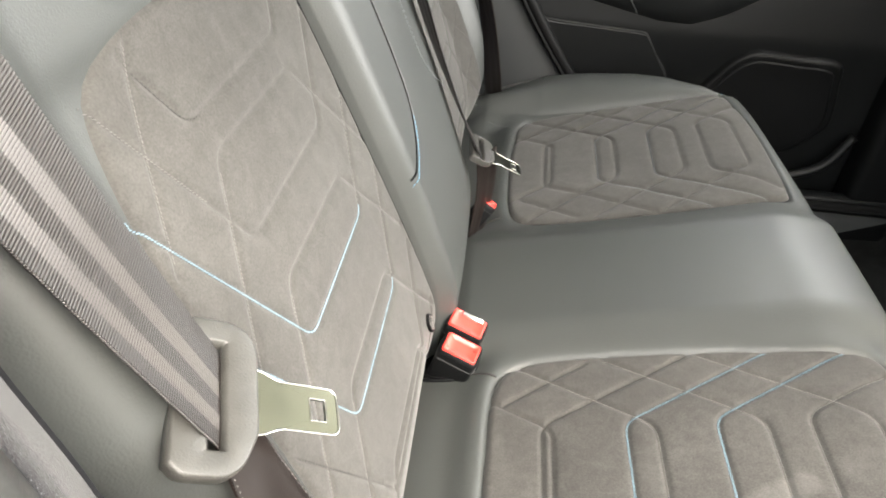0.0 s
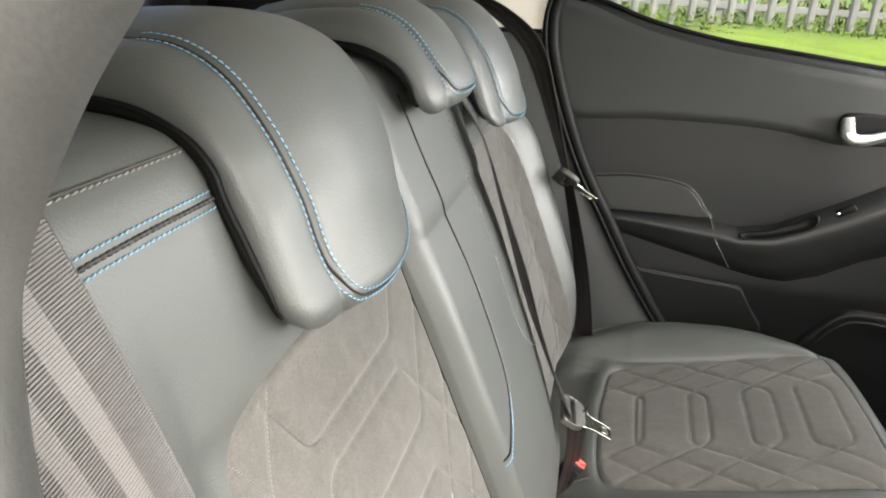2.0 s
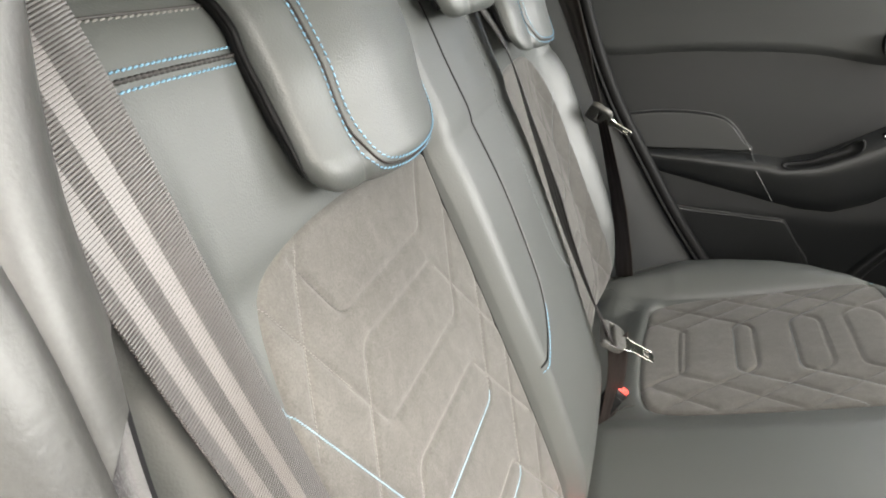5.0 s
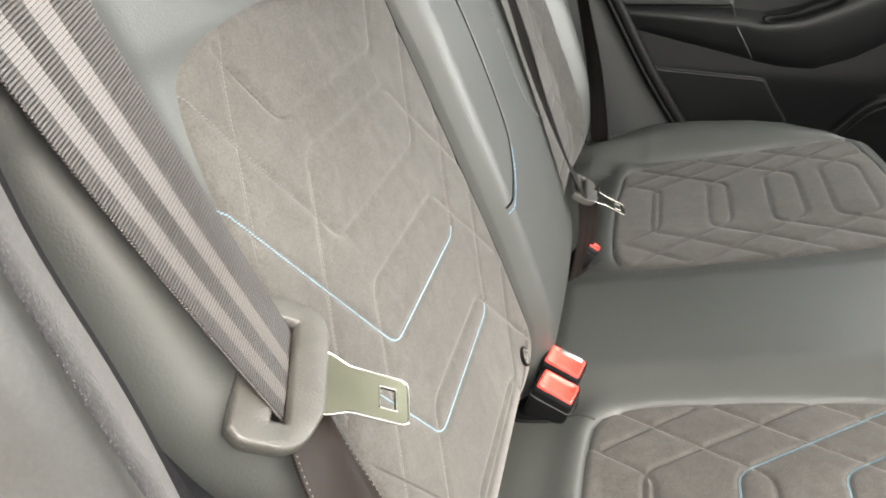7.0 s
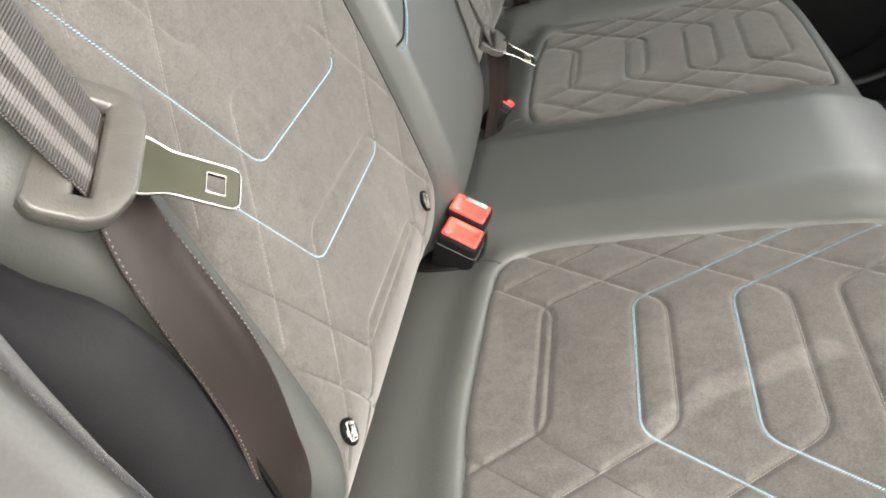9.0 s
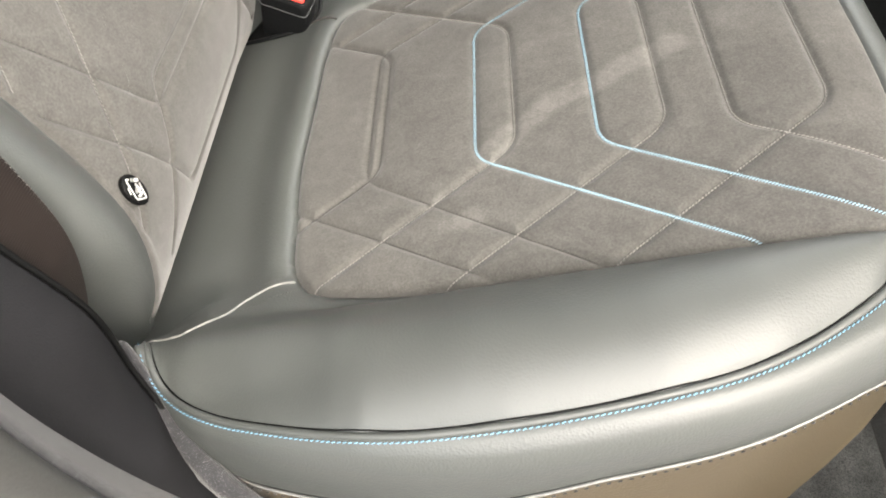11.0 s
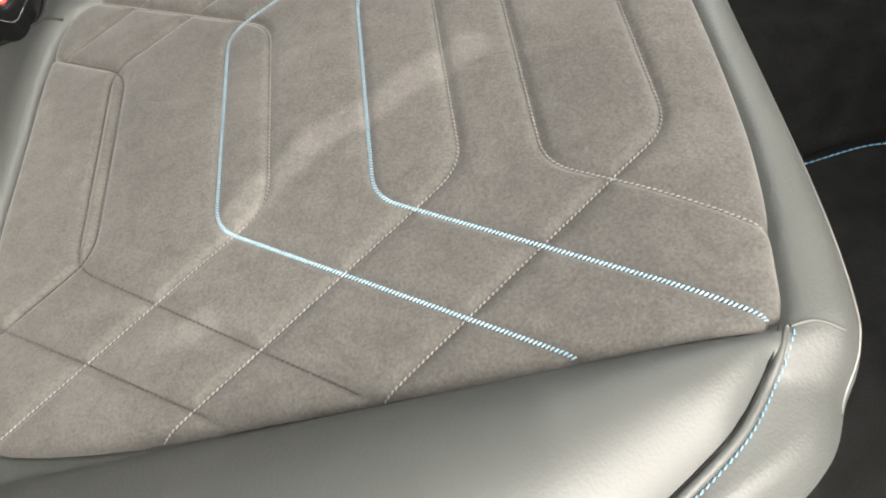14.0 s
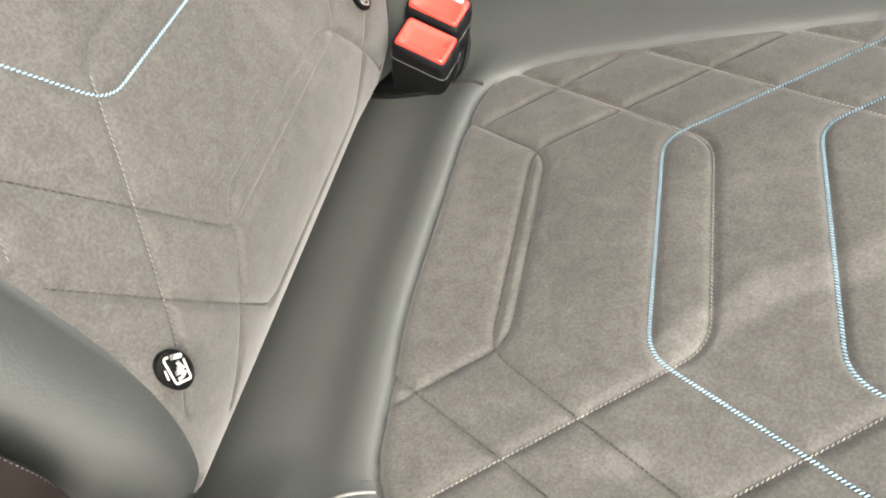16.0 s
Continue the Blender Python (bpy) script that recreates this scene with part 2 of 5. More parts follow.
GLASS = bpy.data.materials.new("clear_glass")
GLASS.use_nodes = True
gb = GLASS.node_tree.nodes["Principled BSDF"]
gb.inputs["Transmission Weight"].default_value = 1.0
gb.inputs["Roughness"].default_value = 0.0
gb.inputs["IOR"].default_value = 1.45
gb.inputs["Base Color"].default_value = (0.94, 0.97, 0.95, 1)


# ---- mesh helpers ----
def obj_mesh(name, verts, faces, material, parent=None, label="", smooth=True):
    me = bpy.data.meshes.new(name)
    me.from_pydata([tuple(map(float, v)) for v in verts], [], [tuple(map(int, f)) for f in faces])
    me.materials.append(material)
    if smooth:
        me.polygons.foreach_set("use_smooth", [True] * len(me.polygons))
    me.update()
    ob = new(name, me)
    if parent:
        ob.parent = parent
    if label:
        tagged(ob, label)
    return ob


def part(name, bm, material, parent=None, label="", smooth=True):
    bmesh.ops.recalc_face_normals(bm, faces=bm.faces)
    me = bpy.data.meshes.new(name)
    bm.to_mesh(me)
    bm.free()
    me.materials.append(material)
    if smooth:
        me.polygons.foreach_set("use_smooth", [True] * len(me.polygons))
    ob = new(name, me)
    if parent:
        ob.parent = parent
    if label:
        tagged(ob, label)
    return ob


def grid_faces(n, m, wrap_m=False, flip=False, base=0):
    fs = []
    mm = m if wrap_m else m - 1
    for i in range(n - 1):
        for j in range(mm):
            k = (j + 1) % m
            f = (base + i * m + j, base + i * m + k, base + (i + 1) * m + k, base + (i + 1) * m + j)
            fs.append(f[::-1] if flip else f)
    return fs


def grid_obj(name, P, material, parent=None, label="", wrap=False, flip=False):
    n, m = P.shape[:2]
    return obj_mesh(name, P.reshape(-1, 3), grid_faces(n, m, wrap, flip), material, parent, label)


def thing(name, label, category, group="", kind="", at=(0, 0, 0)):
    e = new(name)
    e.empty_display_size = 0.02
    e.location = at
    return tagged(e, label, category, group, kind)


def spline(pts, n, closed=False):
    """Even samples along a smooth curve through pts."""
    p = np.array(pts, float)
    k = len(p)
    out = []
    segs = k if closed else k - 1
    for i in range(segs):
        if closed:
            a, b, c, d = p[(i - 1) % k], p[i], p[(i + 1) % k], p[(i + 2) % k]
        else:
            b, c = p[i], p[i + 1]
            a = p[i - 1] if i > 0 else 2 * b - c
            d = p[i + 2] if i + 2 < k else 2 * c - b
        t = np.linspace(0, 1, 40, endpoint=False)[:, None]
        out.append(0.5 * (2 * b + (c - a) * t + (2 * a - 5 * b + 4 * c - d) * t ** 2 + (3 * b - a - 3 * c + d) * t ** 3))
    q = np.concatenate(out + ([p[:1]] if closed else [p[-1:]]))
    return even(q, n, closed)


def even(q, n, closed=False):
    q = np.asarray(q, float)
    s = np.concatenate([[0], np.cumsum(np.linalg.norm(np.diff(q, axis=0), axis=1))])
    t = np.linspace(0, s[-1], n, endpoint=not closed)
    return np.stack([np.interp(t, s, q[:, j]) for j in range(q.shape[1])], 1)


def length(q):
    return float(np.linalg.norm(np.diff(np.asarray(q), axis=0), axis=1).sum())


def frames_along(q):
    t = np.gradient(q, axis=0)
    t /= np.linalg.norm(t, axis=1)[:, None] + 1e-12
    up = np.tile(np.array([0.0, 0.0, 1.0]), (len(q), 1))
    alt = np.abs(t[:, 2]) > 0.9
    up[alt] = (1.0, 0, 0)
    a = np.cross(t, up)
    a /= np.linalg.norm(a, axis=1)[:, None] + 1e-12
    b = np.cross(a, t)
    return t, a, b


def tube(q, r, seg=8):
    """Vertices and faces of a closed-ended tube along q."""
    q = np.asarray(q, float)
    t, a, b = frames_along(q)
    rr = np.full(len(q), r) if np.isscalar(r) else np.asarray(r)
    ang = np.linspace(0, 2 * math.pi, seg, endpoint=False)
    P = q[:, None] + rr[:, None, None] * (np.cos(ang)[None, :, None] * a[:, None] + np.sin(ang)[None, :, None] * b[:, None])
    f = grid_faces(len(q), seg, True)
    f += [tuple(range(seg)), tuple(range((len(q) - 1) * seg, len(q) * seg))[::-1]]
    return P.reshape(-1, 3), f


def tube_obj(name, q, r, material, parent=None, label="", seg=8):
    v, f = tube(q, r, seg)
    return obj_mesh(name, v, f, material, parent, label)


def stitches(name, lines, material, parent, pitch=0.005, fill=0.75, r=0.0006, lift=0.0003, normal=(0, 0, 1), slant=0.0, label=""):
    """A run of single thread stitches along each line."""
    V, F = [], []
    nrm = np.array(normal, float)
    nrm /= np.linalg.norm(nrm)
    for q in lines:
        L = length(q)
        k = max(1, int(L / pitch))
        c = even(q, k * 2 + 1)
        mid, tan = c[1::2], c[2::2] - c[:-2:2]
        tan = tan / (np.linalg.norm(tan, axis=1)[:, None] + 1e-12)
        side = np.cross(np.tile(nrm, (len(tan), 1)), tan)
        tan = tan + slant * side
        tan = tan / (np.linalg.norm(tan, axis=1)[:, None] + 1e-12)
        h = pitch * fill / 2
        side = np.cross(np.tile(nrm, (len(tan), 1)), tan)
        side = side / (np.linalg.norm(side, axis=1)[:, None] + 1e-12)
        for m_, t_, s_ in zip(mid, tan, side):
            base = len(V)
            for u, w in ((-1.0, 0.45), (-0.6, 1.0), (0.6, 1.0), (1.0, 0.45)):
                o = m_ + t_ * h * u + nrm * (lift - (1 - w) * r * 1.2)
                for ca, sa in ((1, 0), (0.3, 0.95), (-0.3, 0.95), (-1, 0), (0, -0.8)):
                    V.append(o + (s_ * ca + nrm * sa) * r * w)
            F.extend(grid_faces(4, 5, True, base=base))
            F.append((base, base + 1, base + 2, base + 3, base + 4))
            F.append((base + 19, base + 18, base + 17, base + 16, base + 15))
    return obj_mesh(name, V, F, material, parent, label)


def rbox(size, bev=0.004, seg=3, at=(0, 0, 0), rot=(0, 0, 0)):
    bm = bmesh.new()
    bmesh.ops.create_cube(bm, size=1, matrix=Matrix.Translation(at) @ Euler([radians(a) for a in rot]).to_matrix().to_4x4() @ Matrix.Diagonal((*size, 1)))
    if bev > 0:
        bmesh.ops.bevel(bm, geom=list(bm.edges), offset=bev, segments=seg, affect='EDGES', profile=0.5)
    return bm


def prism(poly, thick, bev=0.0, seg=2, frame_m=None):
    """A plate with the outline poly (2D), extruded by thick along local z."""
    bm = bmesh.new()
    vs = [bm.verts.new((x, y, 0)) for x, y in poly]
    f = bm.faces.new(vs)
    ex = bmesh.ops.extrude_face_region(bm, geom=[f])
    bmesh.ops.translate(bm, verts=[g for g in ex["geom"] if isinstance(g, bmesh.types.BMVert)], vec=(0, 0, thick))
    bmesh.ops.recalc_face_normals(bm, faces=bm.faces)
    if bev > 0:
        es = [e for e in bm.edges if len(e.link_faces) == 2 and e.calc_face_angle(0) > 0.6 and abs((e.verts[0].co - e.verts[1].co).z) < 1e-7]
        bmesh.ops.bevel(bm, geom=es, offset=bev, segments=seg, affect='EDGES', profile=0.5)
    if frame_m is not None:
        bmesh.ops.transform(bm, matrix=frame_m, verts=bm.verts)
    return bm


def fillet(pts, r=0.012, k=6):
    """Round the inner corners of a 2D polyline."""
    p = [np.array(a, float) for a in pts]
    out = [p[0]]
    for a, b, c in zip(p, p[1:], p[2:]):
        d1, d2 = a - b, c - b
        l1, l2 = np.linalg.norm(d1), np.linalg.norm(d2)
        rr = min(r, l1 * 0.45, l2 * 0.45)
        s, e = b + d1 / l1 * rr, b + d2 / l2 * rr
        for t in np.linspace(0, 1, k):
            out.append((1 - t) ** 2 * s + 2 * t * (1 - t) * b + t * t * e)
    out.append(p[-1])
    return np.array(out)


def dist_lines(P, lines):
    """Distance of 2D points to the nearest of some polylines."""
    best = np.full(len(P), 9.0)
    for q in lines:
        for a, b in zip(q[:-1], q[1:]):
            ab = b - a
            t = np.clip(((P - a) @ ab) / (ab @ ab + 1e-12), 0, 1)
            best = np.minimum(best, np.linalg.norm(P - (a + t[:, None] * ab), axis=1))
    return best


def smooth01(t):
    t = np.clip(t, 0, 1)
    return t * t * (3 - 2 * t)


def patch(outline, core, rings, fn):
    """Rings from a closed 2D outline inwards to core(p); fn maps 2D points to 3D."""
    o = np.asarray(outline)
    c = core(o)
    w = 1 - np.linspace(0, 1, rings) ** 1.15 * 0.995
    P2 = c[None] + (o - c)[None] * w[:, None, None]
    return fn(P2.reshape(-1, 2)).reshape(rings, len(o), 3)


# ---- cushion surface ----
# plan of the bench's widest line, door side to middle (x, y), mirrored for the far half
LOOP = [(-0.07, -0.485), (-0.035, -0.515), (0.0, -0.546), (0.03, -0.578), (0.08, -0.601), (0.15, -0.617), (0.22, -0.621), (0.30, -0.612),
        (0.36, -0.597), (0.42, -0.570), (0.453, -0.552), (0.471, -0.531), (0.484, -0.505), (0.494, -0.45), (0.500, -0.35), (0.507, -0.15)]
PIPE = [(0.0, -0.531), (0.022, -0.565), (0.066, -0.589), (0.148, -0.608), (0.222, -0.608), (0.303, -0.597), (0.359, -0.580),
        (0.41, -0.550), (0.434, -0.526), (0.446, -0.508)]


def pipe_z(x):
    return np.interp(x, [-0.08, 0, 0.147, 0.3, 0.447, 0.6], [0.285, 0.305, 0.348, 0.369, 0.378, 0.380])


def seat_z(x, y):
    """Height of the bench's upholstery."""
    ay = np.abs(y)
    base = 0.277 + 0.243 * x
    yp = np.interp(x, [p[0] for p in PIPE], [-p[1] for p in PIPE])
    t = np.clip((ay - 0.504) / np.maximum(yp - 0.504, 0.02), 0, 1.3)
    rise = np.maximum(pipe_z(x) - base, -0.03)
    crest = np.interp(x, [0.0, 0.08, 0.2, 0.35, 0.45], [0.004, 0.018, 0.026, 0.020, 0.004])
    e = np.interp(x, [0.05, 0.13], [1.7, 0.8])  # the roll grows softly out of the rear corner
    roll = rise * t ** e + crest * np.sin(np.pi * np.clip(t, 0, 1)) ** e
    hump = 0.018 * smooth01((0.150 - ay) / 0.07) * smooth01((x + 0.02) / 0.06)
    front = -0.020 * np.clip((x - 0.405) / 0.080, 0, 1.3) ** 2
    back = -0.02 * np.clip((0.02 - x) / 0.08, 0, 1.2) ** 2
    # full corner where the roll turns in under the bolster
    inner_ = np.interp(x, [0.03, 0.15], [0.452, 0.492])
    corner = 0.025 * np.exp(-((x - 0.035) / np.where(x < 0.035, 0.045, 0.095)) ** 2) * smooth01((ay - inner_) / 0.065) * (1 - 0.85 * smooth01((ay - 0.53) / 0.05))
    return base + np.where(ay > 0.504, roll, 0) + hump + front + back + corner


half = np.array(LOOP)
plan_pts = np.concatenate([half, half[::-1] * [1, -1]])
plan_loop = spline(plan_pts, 900, closed=True)

rear_bench = thing("rear_bench_cushion", "charcoal leather rear bench cushion with two quilted suede seat panels", "car seat")


PANEL = [(0.069, -0.30), (0.068, -0.36), (0.0735, -0.42), (0.0775, -0.455), (0.085, -0.474), (0.098, -0.4855), (0.127, -0.493), (0.178, -0.4995), (0.24, -0.502), (0.30, -0.505), (0.40, -0.5075),
         (0.440, -0.508), (0.449, -0.500), (0.455, -0.478), (0.464, -0.440), (0.470, -0.40), (0.474, -0.335), (0.475, -0.25), (0.474, -0.19), (0.467, -0.160), (0.44, -0.151),
         (0.39, -0.147), (0.30, -0.141), (0.22, -0.139), (0.14, -0.140), (0.10, -0.148), (0.079, -0.166), (0.071, -0.21)]
panel_outline = spline(PANEL, 640, closed=True)


def far_shift(x, ay):
    """Moves the far panel forward at its rear edge to fit the camera's view."""
    return np.interp(x, [0.07, 0.21, 0.30, 0.475], [0.014, 0.014, 0.012, 0.0]) * np.interp(ay, [0.14, 0.24, 0.39], [0.6, 0.7, 1.0])


def leather_puff(q):
    """The leather swells beside a suede panel and dives into the seam; under the panel it sinks away."""
    far_side = np.where(q[:, 1] > 0, 1.0, 0.0)
    p = np.column_stack([q[:, 0] - far_side * far_shift(q[:, 0], np.abs(q[:, 1])), -np.abs(q[:, 1])])
    d = dist_lines(p, [np.vstack([panel_outline[::5], panel_outline[:1]])])
    c = np.array([0.27, -0.32])
    ang = np.arctan2(*(p - c).T)
    oa = np.arctan2(*(panel_outline - c).T)
    orad = np.linalg.norm(panel_outline - c, axis=1)
    order = np.argsort(oa)
    inside = np.linalg.norm(p - c, axis=1) < np.interp(ang, oa[order], orad[order], period=2 * math.pi)
    swell = 0.0022 + 0.0045 * smooth01((0.11 - p[:, 0]) / 0.05)
    out = swell * np.exp(-((d - 0.013) / 0.019) ** 2) - 0.0040 * np.exp(-(d / 0.0035) ** 1.2)
    return np.where(inside, -0.0045 - 0.006 * smooth01(d / 0.008), out)


def bench_body():
    o = plan_loop
    core = np.stack([np.full(len(o), 0.20), np.clip(o[:, 1], -0.42, 0.42)], 1)
    rings = []
    W = 1 - np.linspace(0, 1, 120) ** 0.95
    for w in W[::-1]:
        q = core + (o - core) * w
        z = seat_z(q[:, 0], q[:, 1])
        d = np.linalg.norm(o - q, axis=1)
        z = z - 0.010 * np.clip(1 - d / 0.014, 0, 1) ** 2
        z = z + leather_puff(q)
        rings.append(np.column_stack([q, z]))
    top = rings[-1]
    nx = np.gradient(o[:, 0])
    ny = np.gradient(o[:, 1])
    nn = np.stack([ny, -nx], 1)
    nn /= np.linalg.norm(nn, axis=1)[:, None]
    if (nn[100] @ (o[100] - [0.2, 0])) < 0:
        nn = -nn
    for out, dz in ((0.004, -0.008), (0.0055, -0.018), (0.0050, -0.028), (0.0030, -0.033), (0.0010, -0.035), (0.0004, -0.036), (0.002, -0.039),
                    (0.003, -0.085), (0.004, -0.13), (0.002, -0.19), (-0.002, -0.25), (-0.006, -0.345)):
        drop = np.interp(o[:, 0], [0.05, 0.18, 0.27, 0.5], [0.028, 0.026, 0.006, 0.0]) * min(1.0, -dz / 0.036)
        rings.append(np.column_stack([o + nn * out, top[:, 2] + dz - drop]))
    return np.array(rings), nn


BENCH, bench_n = bench_body()
NT = 120
grid_obj("cushion_cover", BENCH[:NT + 7], LEATHER, rear_bench, wrap=True)
grid_obj("lower_skirt", BENCH[NT + 6:], SKIRT, rear_bench, "warm grey vinyl lower skirt", wrap=True)


def seat_pattern():
    A, B = {}, {}
    for x0 in (0.043, 0.125, 0.207, 0.292, 0.375):
        ya, yb = -0.389 - 0.09 * max(0, x0 - 0.207), -0.235
        oe = min((0.5035 + ya) * 1.41, 0.456 - x0)
        ie = min((0.235 - 0.143) * 1.72, 0.462 - x0)
        A[x0] = fillet([(x0 + oe, ya - oe / 1.41), (x0, ya), (x0, yb), (x0 + ie, yb + ie / 1.72)], 0.014)
    for x0 in (0.135, 0.236, 0.337, 0.433):
        ya, yb = -0.384 - 0.085 * max(0, x0 - 0.236), -0.240
        oe = min((0.503 + ya) * 1.41, x0 - 0.078)
        ie = min((0.240 - 0.146) * 1.52, x0 - 0.074)
        B[x0] = fillet([(x0 - oe, ya - oe / 1.41), (x0, ya), (x0, yb), (x0 - ie, yb + ie / 1.52)], 0.016)
    return A, B


SEAT_A, SEAT_B = seat_pattern()
a0 = SEAT_A.pop(0.043)
outer0 = np.array([(0.073, -0.408), (0.142, -0.450), (0.216, -0.497)])
inner0 = np.array([(0.085, -0.205), (0.172, -0.149)])
seat_lines = [*SEAT_A.values(), *SEAT_B.values(), outer0, inner0]


def panel_h(P):
    d = dist_lines(P, seat_lines)
    groove = 0.0030 * np.exp(-(d / 0.0026) ** 2) + 0.0012 * np.exp(-(d / 0.009) ** 2)
    edge = dist_lines(P, [np.vstack([panel_outline[::5], panel_outline[:1]])])
    return 0.0038 - groove - 0.0066 * np.exp(-(edge / 0.0028) ** 1.3)


def seat_surface(P, sign=1, extra=0.0):
    h = panel_h(P) + extra
    if sign < 0:
        ay = -P[:, 1]
        P = np.column_stack([P[:, 0] + far_shift(P[:, 0], ay), P[:, 1] - np.interp(ay, [0.14, 0.20, 0.26, 0.39], [0.0, 0.012, 0.013, 0.0])])
    z = seat_z(P[:, 0], P[:, 1]) + h
    return np.column_stack([P[:, 0], P[:, 1] * sign, z])


def resample(q, step=0.003):
    return even(q, max(3, int(length(q) / step)))


def seat_panel(sign):
    core = lambda o: np.tile([[0.268, -0.315]], (len(o), 1))
    P = patch(panel_outline if sign > 0 else panel_outline[::2], core, 120 if sign > 0 else 70, lambda p: seat_surface(p, sign))
    n, m = P.shape[:2]
    cap = P[-1].mean(0)
    v = np.vstack([P.reshape(-1, 3), cap])
    f = grid_faces(n, m, True) + [((n - 1) * m + j, (n - 1) * m + (j + 1) % m, n * m) for j in range(m)]
    if sign > 0:
        f = [x[::-1] for x in f]
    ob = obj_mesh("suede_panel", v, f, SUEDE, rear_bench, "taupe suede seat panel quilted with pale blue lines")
    on = lambda q: seat_surface(resample(np.asarray(q)), sign, 0.0004)
    nrm = (-0.236, 0, 0.97)
    # far panel gets dulled threads, its dimmer light put into their colour
    for k in (0.207, 0.292):
        stitches("blue_stitching" if sign > 0 else "dimmed_blue_stitching", [on(SEAT_A[k])], PANELBLUE if sign > 0 else PALEBLUE, ob, 0.0019, 1.3, 0.00050, 0.0005, nrm, 1.6)
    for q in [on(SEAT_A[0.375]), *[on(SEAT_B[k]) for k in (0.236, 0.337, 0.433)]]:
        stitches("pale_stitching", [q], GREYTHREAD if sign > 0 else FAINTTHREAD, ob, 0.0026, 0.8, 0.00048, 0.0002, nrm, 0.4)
    for q in (SEAT_A[0.125], SEAT_B[0.135], outer0, inner0):
        stitches("dark_stitching", [on(q)[3:-3]], DARKTHREAD, ob, 0.0030, 0.7, 0.00045, 0.0, nrm)
    return ob


for s in (1, -1):
    seat_panel(s)


def lift(q, dz=0.0, sign=1):
    q = np.asarray(q)
    return np.column_stack([q[:, 0], q[:, 1] * sign, seat_z(q[:, 0], q[:, 1]) + leather_puff(q) + dz])


p_in = spline(PIPE, 260)
tan = np.gradient(p_in, axis=0)
tan /= np.linalg.norm(tan, axis=1)[:, None]
out_n = np.stack([tan[:, 1], -tan[:, 0]], 1)
if out_n[100, 1] > 0:
    out_n = -out_n
taper = np.interp(np.linspace(0, 1, 260), [0, 0.04, 0.96, 1], [0.3, 1, 1, 0.4])


cover_tree = bvhtree.BVHTree.FromPolygons([tuple(map(float, v_)) for v_ in BENCH[:NT + 7].reshape(-1, 3)], grid_faces(NT + 7, BENCH.shape[1], True))


def beside(off, dz, sign):
    """The edge seam's line, moved outwards by off, on the cover."""
    q = p_in + out_n * off
    z = np.array([cover_tree.ray_cast(Vector((x_, y_ * sign, 0.6)), Vector((0, 0, -1)))[0].z for x_, y_ in q])
    z = np.convolve(np.pad(z, 4, mode="edge"), np.ones(9) / 9, "valid")
    return np.column_stack([q[:, 0], q[:, 1] * sign, z + dz])


for s in (1, -1):
    tube_obj("edge_piping", beside(0.0004, 0.0004, s), 0.0022 * taper, LEATHER, rear_bench, seg=12)
    # thin black cord put beside the piping for the shade in its crease
    tube_obj("seam_shadow_line", beside(-0.0021, 0.0002, s), 0.00055 * taper, RUBBER, rear_bench, seg=6)
    stitches("blue_edge_stitching", [beside(0.0034, 0.0006, s)], BLUE, rear_bench, 0.0032, 0.74, 0.00038, 0.0001, (0, -0.5 * s, 0.85), 0.3)
    # seam from the piping's rear end to the panel's corner
    k = spline([(-0.0034, -0.5247), (0.0187, -0.5276), (0.0337, -0.5185), (0.0444, -0.5053), (0.052, -0.4915), (0.0644, -0.4815), (0.082, -0.4745)], 80)
    if s > 0:
        tube_obj("cross_seam", lift(k, 0.0003, s), 0.0010, SEAMLIGHT, rear_bench)
    # short seam at the front corner
    k = spline([(0.448, -0.508), (0.458, -0.507), (0.470, -0.511)], 20)
    tube_obj("cross_seam", lift(k, -0.0002, s), 0.0009, LEATHER, rear_bench)
    k = spline([(-0.01, -0.150), (0.03, -0.152), (0.076, -0.163)], 30)
    tube_obj("cross_seam", lift(k, 0.0004, s), 0.0012, DARKTHREAD, rear_bench)
# front band seam and lower skirt seam
sel = np.where((plan_loop[:, 0] > 0.468))[0]
lo, hi = sel[0], sel[-1]
band = BENCH[NT - 1][lo:hi + 1] + [0.001, 0, -0.002]
tube_obj("front_seam", even(band, 300), 0.0008, SEAMLIGHT, rear_bench)
sel = np.where(plan_loop[:, 0] > 0.03)[0]
low = BENCH[NT + 5][sel[0]:sel[-1] + 1]
low[:, :2] += bench_n[sel[0]:sel[-1] + 1] * 0.0026
tube_obj("skirt_seam", even(low + [0, 0, -0.0010], 500), 0.0010, SEAMLIGHT, rear_bench)
low[:, :2] += bench_n[sel[0]:sel[-1] + 1] * 0.0016
stitches("skirt_seam_stitching", [even(low + [0, 0, -0.0030], 500)], FELT, rear_bench, 0.0060, 0.40, 0.0005, 0.0003)


# ---- backrests ----
PROF = [(-0.075, 0.20), (-0.045, 0.235), (-0.026, 0.272), (-0.0110, 0.310), (-0.0052, 0.345), (-0.0065, 0.378), (-0.0185, 0.415), (-0.0577, 0.515), (-0.108, 0.637), (-0.146, 0.730), (-0.152, 0.760), (-0.162, 0.795), (-0.173, 0.830), (-0.184, 0.858), (-0.198, 0.880), (-0.222, 0.892), (-0.29, 0.896), (-0.335, 0.89), (-0.345, 0.85), (-0.30, 0.6), (-0.2, 0.3)]
prof = spline(PROF, 260)
FACE = int(np.argmax(prof[:, 1] > 0.893))  # where the face has turned over the top
prof_t, _, _ = frames_along(np.column_stack([prof[:, 0], np.zeros(len(prof)), prof[:, 1]]))
prof_n = np.stack([prof_t[:, 2], -prof_t[:, 0]], 1)  # outward: forwards, then up


